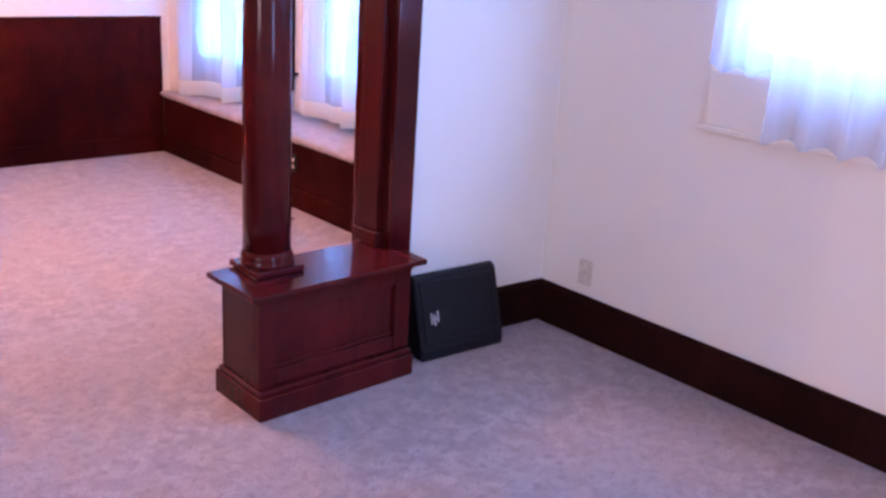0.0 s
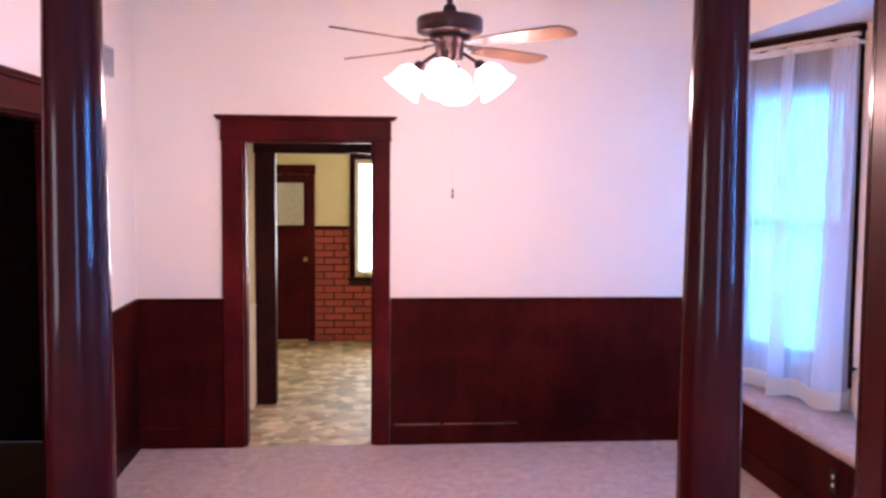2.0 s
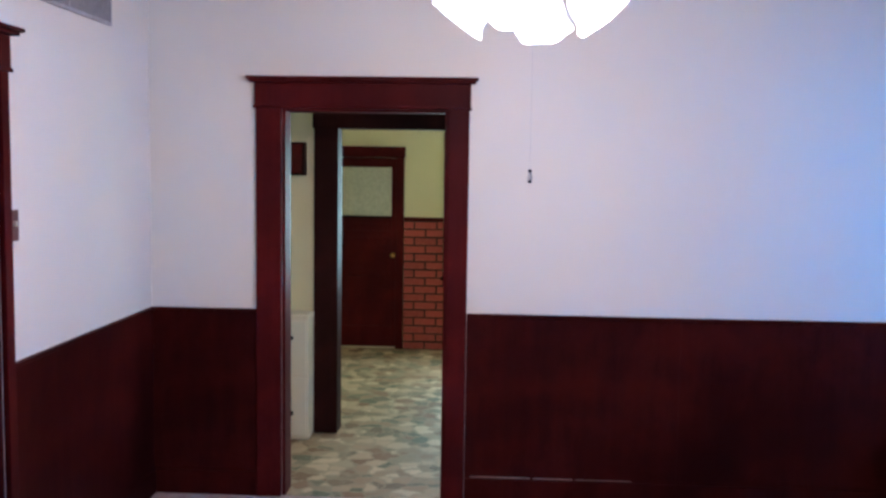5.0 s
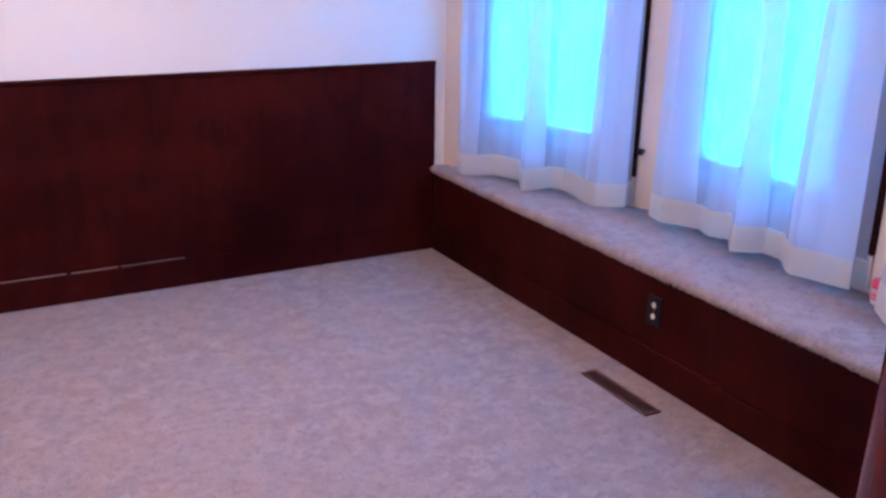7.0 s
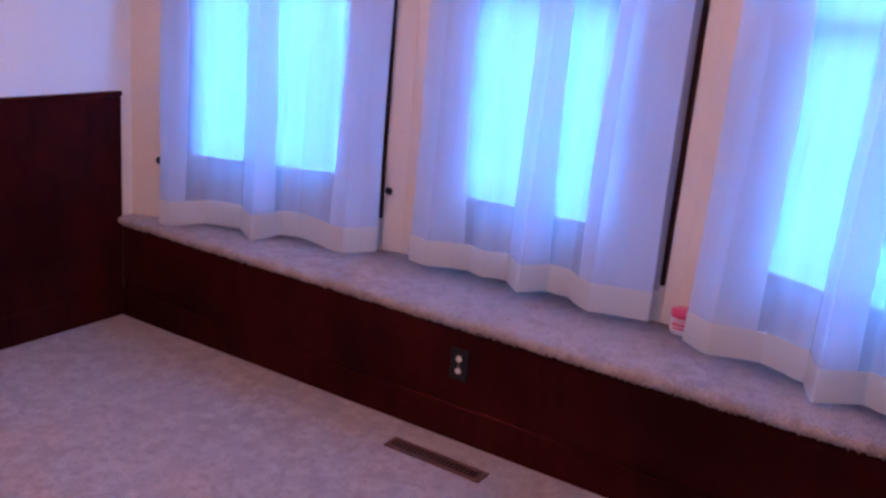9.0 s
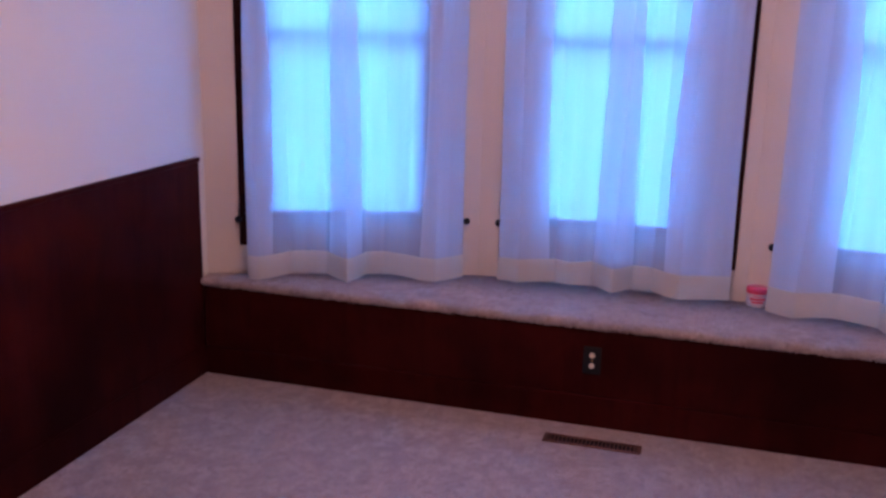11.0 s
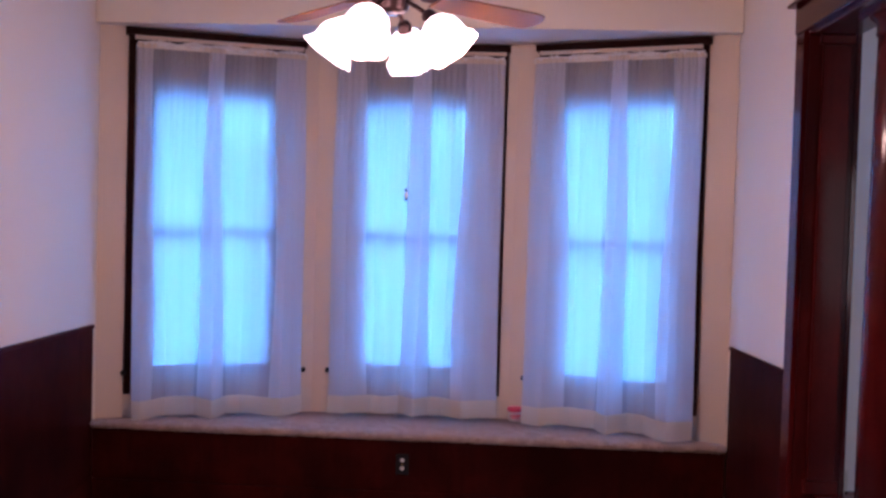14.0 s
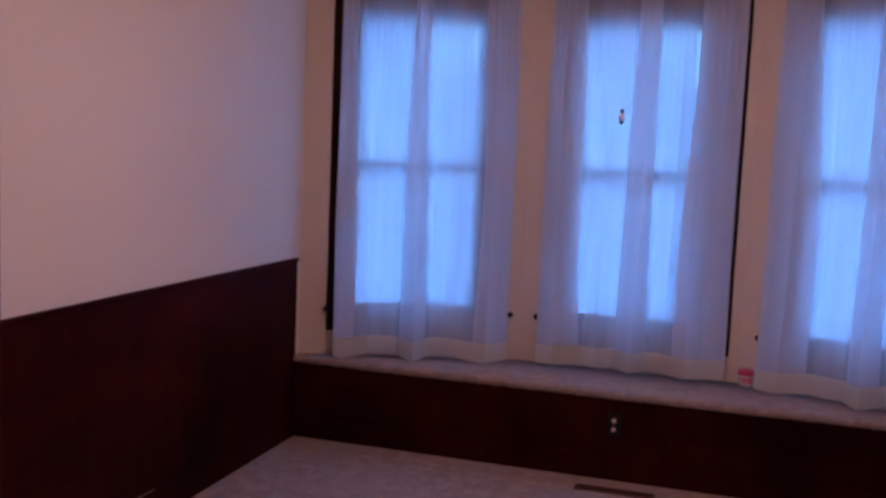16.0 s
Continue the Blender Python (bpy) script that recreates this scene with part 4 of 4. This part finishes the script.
# ---------------------------------------------------------------- kitchen
KY0, KY1 = 1.20, 4.08
KX = -3.046
bm = boxes((-3.9, KX - 0.02, KY0, KY0 + 0.12, 0, ZC), (KX - 0.02, -1.4, KY0, KY0 + 0.12, 2.04, ZC), (-2.16, -1.4, KY0, KY0 + 0.12, 0, 2.04))
structure(part("wall_kitchen_entry", bm, YELLOW), "pale yellow painted wall with a dark doorway", "wall")
ke = empty("door_frame_pantry", pose(KX, KY0, 0), label="nearly black wooden doorway frame into the kitchen", category="door frame", kind="structure")
part("side_casing", boxes((-0.155, 0.0, -0.025, 0.0, 0, 2.02), bevel=0.003), DARKWOOD, ke)
part("jamb", boxes((-0.019, 0.0, 0.001, 0.14, 0, 2.02)), DARKWOOD, ke)
part("jamb", boxes((0.862, 0.88, 0.001, 0.14, 0, 2.02)), DARKWOOD, ke)
part("side_casing", boxes((0.862, 0.99, -0.025, 0.0, 0, 2.02), bevel=0.003), DARKWOOD, ke)
part("head_casing", boxes((-0.165, 1.0, -0.028, 0.0, 1.975, 2.15), bevel=0.003), DARKWOOD, ke)
part("head_jamb", boxes((0.0, 0.862, 0.001, 0.14, 1.975, 2.02)), DARKWOOD, ke)
KW0, KW1, KWZ0, KWZ1 = -2.455, -1.66, 0.725, 1.99
bm = boxes((-3.9, KW0, KY1, KY1 + 0.14, 0, ZC), (KW1, -1.3, KY1, KY1 + 0.14, 0, ZC), (KW0, KW1, KY1, KY1 + 0.14, 0, KWZ0), (KW0, KW1, KY1, KY1 + 0.14, KWZ1, ZC))
kwall = structure(part("wall_kitchen_far", bm, YELLOW), "pale yellow kitchen wall over red brick wainscot", "wall")
structure(part("wall_kitchen_west", boxes((-4.02, -3.9, 0.35, KY1 + 0.14, 0, ZC)), YELLOW), "pale yellow painted kitchen wall", "wall")
structure(part("wall_kitchen_east", boxes((-1.4, -1.28, 0.14, 0.35, 0, ZC), (-1.4, -1.28, 1.05, KY1 + 0.14, 0, ZC), (-1.4, -1.28, 0.35, 1.05, 0, 0.95), (-1.4, -1.28, 0.35, 1.05, 1.95, ZC)), YELLOW), "pale yellow painted kitchen wall", "wall")
pw = empty("window_pantry", pose(-1.4, 1.05, 0, 0, 0, -90), label="small pantry window with white frame", category="window", kind="structure")
part("window_frame", boxes((0, 0.05, 0, 0.1, 0.95, 1.95), (0.65, 0.70, 0, 0.1, 0.95, 1.95), (0.05, 0.65, 0, 0.1, 0.95, 1.0), (0.05, 0.65, 0, 0.1, 1.9, 1.95)), WHITEPAINT, pw)
pn = part("pane", boxes((0.05, 0.65, 0.05, 0.054, 1.0, 1.9)), GLASS, pw)
pn.visible_shadow = False
lamp_area("pantry_daylight", pose(-1.24, 0.70, 1.45, 90, 0, 90), 0.66, 0.96, 13.0, (1.0, 0.97, 0.88))
structure(part("ceiling_kitchen", boxes((-4.02, -1.28, 0.352, KY1 + 0.14, 2.6, 2.7)), CEILPAINT), "plain white kitchen ceiling", "ceiling")
cab = empty("base_cabinet", Matrix.Translation((-3.42, KY0 - 0.115, 0)), label="cream painted low cabinet with dark knobs", category="cabinet")
part("body", boxes((-0.28, 0.22, -0.08, 0.11, 0.0, 0.775), bevel=0.004), CREAM, cab)
part("top", boxes((-0.28, 0.225, -0.092, 0.11, 0.775, 0.80), bevel=0.004), CREAM, cab)
for z0, z1, zk in ((0.03, 0.40, 0.18), (0.415, 0.765, 0.66)):
    d = part("door", boxes((-0.26, 0.205, -0.094, -0.081, z0, z1), bevel=0.003), CREAM, cab)
    part("knob", lathe([(0.006, 0), (0.006, 0.012), (0.014, 0.018), (0.014, 0.026), (0.004, 0.03)], 14, m=pose(0.118, -0.094, zk, 90)), BLACK, d, smooth=True)
bx = empty("wall_box", pose(-3.305, KY0, 1.78), label="small dark wooden box hung on the yellow wall", category="wall box")
part("case", boxes((-0.07, 0.055, -0.09, 0.0, -0.105, 0.105), bevel=0.004), DARKWOOD, bx)
part("face", boxes((-0.055, 0.040, -0.095, -0.0905, -0.09, 0.09), bevel=0.002), MAHOGANY, bx)

kd = empty("door_kitchen", pose(-2.892, KY1, 0), label="red-brown panelled kitchen door with a glazed upper half", category="door", kind="structure")
part("side_casing", boxes((-0.075, 0.0, -0.024, 0, 0, 1.825), bevel=0.003), CASING, kd)
part("side_casing", boxes((-0.90, -0.825, -0.024, 0, 0, 1.825), bevel=0.003), CASING, kd)
part("head_casing", boxes((-0.91, 0.01, -0.028, 0, 1.826, 1.928), bevel=0.003), CASING, kd)
lf = part("leaf", boxes((-0.118, -0.076, -0.018, -0.001, 0.02, 1.823), (-0.824, -0.71, -0.018, -0.001, 0.02, 1.823), (-0.71, -0.118, -0.018, -0.001, 1.733, 1.823), (-0.71, -0.118, -0.018, -0.001, 1.13, 1.272), (-0.71, -0.118, -0.018, -0.001, 0.02, 0.22), (-0.71, -0.118, -0.018, -0.001, 0.58, 0.70), bevel=0.003), CASING, kd)
part("lower_panel", boxes((-0.71, -0.118, -0.008, -0.001, 0.22, 0.58), (-0.71, -0.118, -0.008, -0.001, 0.70, 1.13)), CASING, lf)
# wooden bars stand in for the dark brick rows across the door
for z in (1.000, 1.066, 1.132, 1.198):
    part("brick_row_bar", boxes((-0.705, -0.123, -0.024, -0.0185, z, z + 0.050), bevel=0.002), CASING, lf)
part("ledge", boxes((-0.715, -0.113, -0.034, -0.0185, 1.252, 1.270), bevel=0.002), DARKWOOD, lf)
part("pane", boxes((-0.71, -0.118, -0.010, -0.006, 1.272, 1.733)), FROST, lf, "pale frosted glass pane")
part("door_knob", lathe([(0.022, 0), (0.022, 0.004), (0.008, 0.006), (0.008, 0.03), (0.024, 0.04), (0.026, 0.055), (0.012, 0.064)], 20, m=pose(-0.098, -0.018, 0.905, 90)), BRASS, lf, smooth=True)
structure(part("trim_chair_rail", boxes((-2.890, KW0 - 0.062, KY1 - 0.03, KY1, 1.235, 1.265), bevel=0.004), CASING), "dark wooden chair rail capping the brick", "trim")
kw = empty("window_kitchen", pose(KW0, KY1, 0), label="bright kitchen window with dark trim", category="window", kind="structure")
w = KW1 - KW0
part("window_frame", boxes((-0.06, 0.0, -0.03, 0, KWZ0 - 0.02, KWZ1 + 0.08), (w, w + 0.06, -0.03, 0, KWZ0 - 0.02, KWZ1 + 0.08), (0, w, -0.03, 0, KWZ1, KWZ1 + 0.08), bevel=0.003), DARKWOOD, kw)
part("window_sill", boxes((-0.08, w + 0.08, -0.07, 0.04, KWZ0 - 0.05, KWZ0 - 0.021), bevel=0.004), DARKWOOD, kw)
s = part("sash", boxes((0, 0.045, 0.04, 0.075, KWZ0, KWZ1), (w - 0.045, w, 0.04, 0.075, KWZ0, KWZ1), (0.045, w - 0.045, 0.04, 0.075, KWZ0, KWZ0 + 0.05), (0.045, w - 0.045, 0.04, 0.075, KWZ1 - 0.05, KWZ1)), WHITEPAINT, kw)
pn = part("pane", boxes((0.045, w - 0.045, 0.056, 0.060, KWZ0 + 0.05, KWZ1 - 0.05)), GLASS, s)
pn.visible_shadow = False
lamp_area("kitchen_daylight", pose((KW0 + KW1) / 2, KY1 + 0.16, (KWZ0 + KWZ1) / 2, -90), w, KWZ1 - KWZ0, KITCHEN_W, (1.0, 0.97, 0.80))
structure(part("backdrop", boxes((KW0 - 0.5, KW1 + 0.6, KY1 + 0.5, KY1 + 0.52, 0.2, 2.6)), KITSKY), "pale green garden daylight outside the kitchen", "backdrop")
bowl = part("bowl", lathe([(0.03, 0.0), (0.034, 0.006), (0.062, 0.030), (0.075, 0.052), (0.070, 0.052), (0.055, 0.030), (0.02, 0.010)], 28), WHITEPAINT, smooth=True)
bowl.matrix_world = pose(-2.30, KY1 - 0.005, KWZ0 - 0.0205)
tagged(bowl, "small white bowl on the kitchen window sill", "bowl")

# hall seen through the wide opening
hd = empty("door_hall", pose(-4.62, 0.2, 0), label="dark stained hall door in a plain casing", category="door", kind="structure")
part("side_casing", boxes((-0.56, -0.43, -0.025, 0, 0, 2.08), bevel=0.003), DARKWOOD, hd)
part("side_casing", boxes((0.43, 0.56, -0.025, 0, 0, 2.08), bevel=0.003), DARKWOOD, hd)
part("head_casing", boxes((-0.58, 0.58, -0.03, 0, 2.081, 2.22), bevel=0.003), DARKWOOD, hd)
part("leaf", boxes((-0.43, 0.43, -0.016, -0.001, 0.01, 2.08)), DARKWOOD, hd)

# brick wainscot beside the kitchen door, brick by brick
BL, BH, JT = 0.198, 0.061, 0.016
part("mortar", boxes((-2.890, KW0 - 0.062, KY1 - 0.008, KY1 - 0.0005, 0, 1.234), (KW0 - 0.062, -1.41, KY1 - 0.008, KY1 - 0.0005, 0, KWZ0 - 0.052)), MORTAR, kwall)
meshes = {}
rr = random.Random(7)
row, z = 0, 0.006
while z + BH < 1.235:
    x = -2.890 - (BL + JT) * (0.5 if row % 2 else 0.0)
    while x < -1.42:
        a, b = max(x, -2.888), min(x + BL, -1.412 if z + BH < KWZ0 - 0.055 else KW0 - 0.064)
        if b - a > 0.03:
            key = round(b - a, 3)
            if key not in meshes:
                bm = boxes((0, b - a, -0.012, 0, 0, BH))
                bmesh.ops.bevel(bm, geom=[e for e in bm.edges if e.verts[0].co.y < -0.01 and e.verts[1].co.y < -0.01], offset=0.004, segments=1, affect="EDGES")
                me = bpy.data.meshes.new("brick")
                bm.to_mesh(me)
                bm.free()
                me.materials.append(BRICK)
                meshes[key] = me
            o = new("brick", meshes[key])
            o.parent = kwall
            o.location = (a, KY1 - 0.0082 - rr.uniform(0, 0.003), z + rr.uniform(-0.0015, 0.0015))
        x += BL + JT
    z += BH + JT
    row += 1
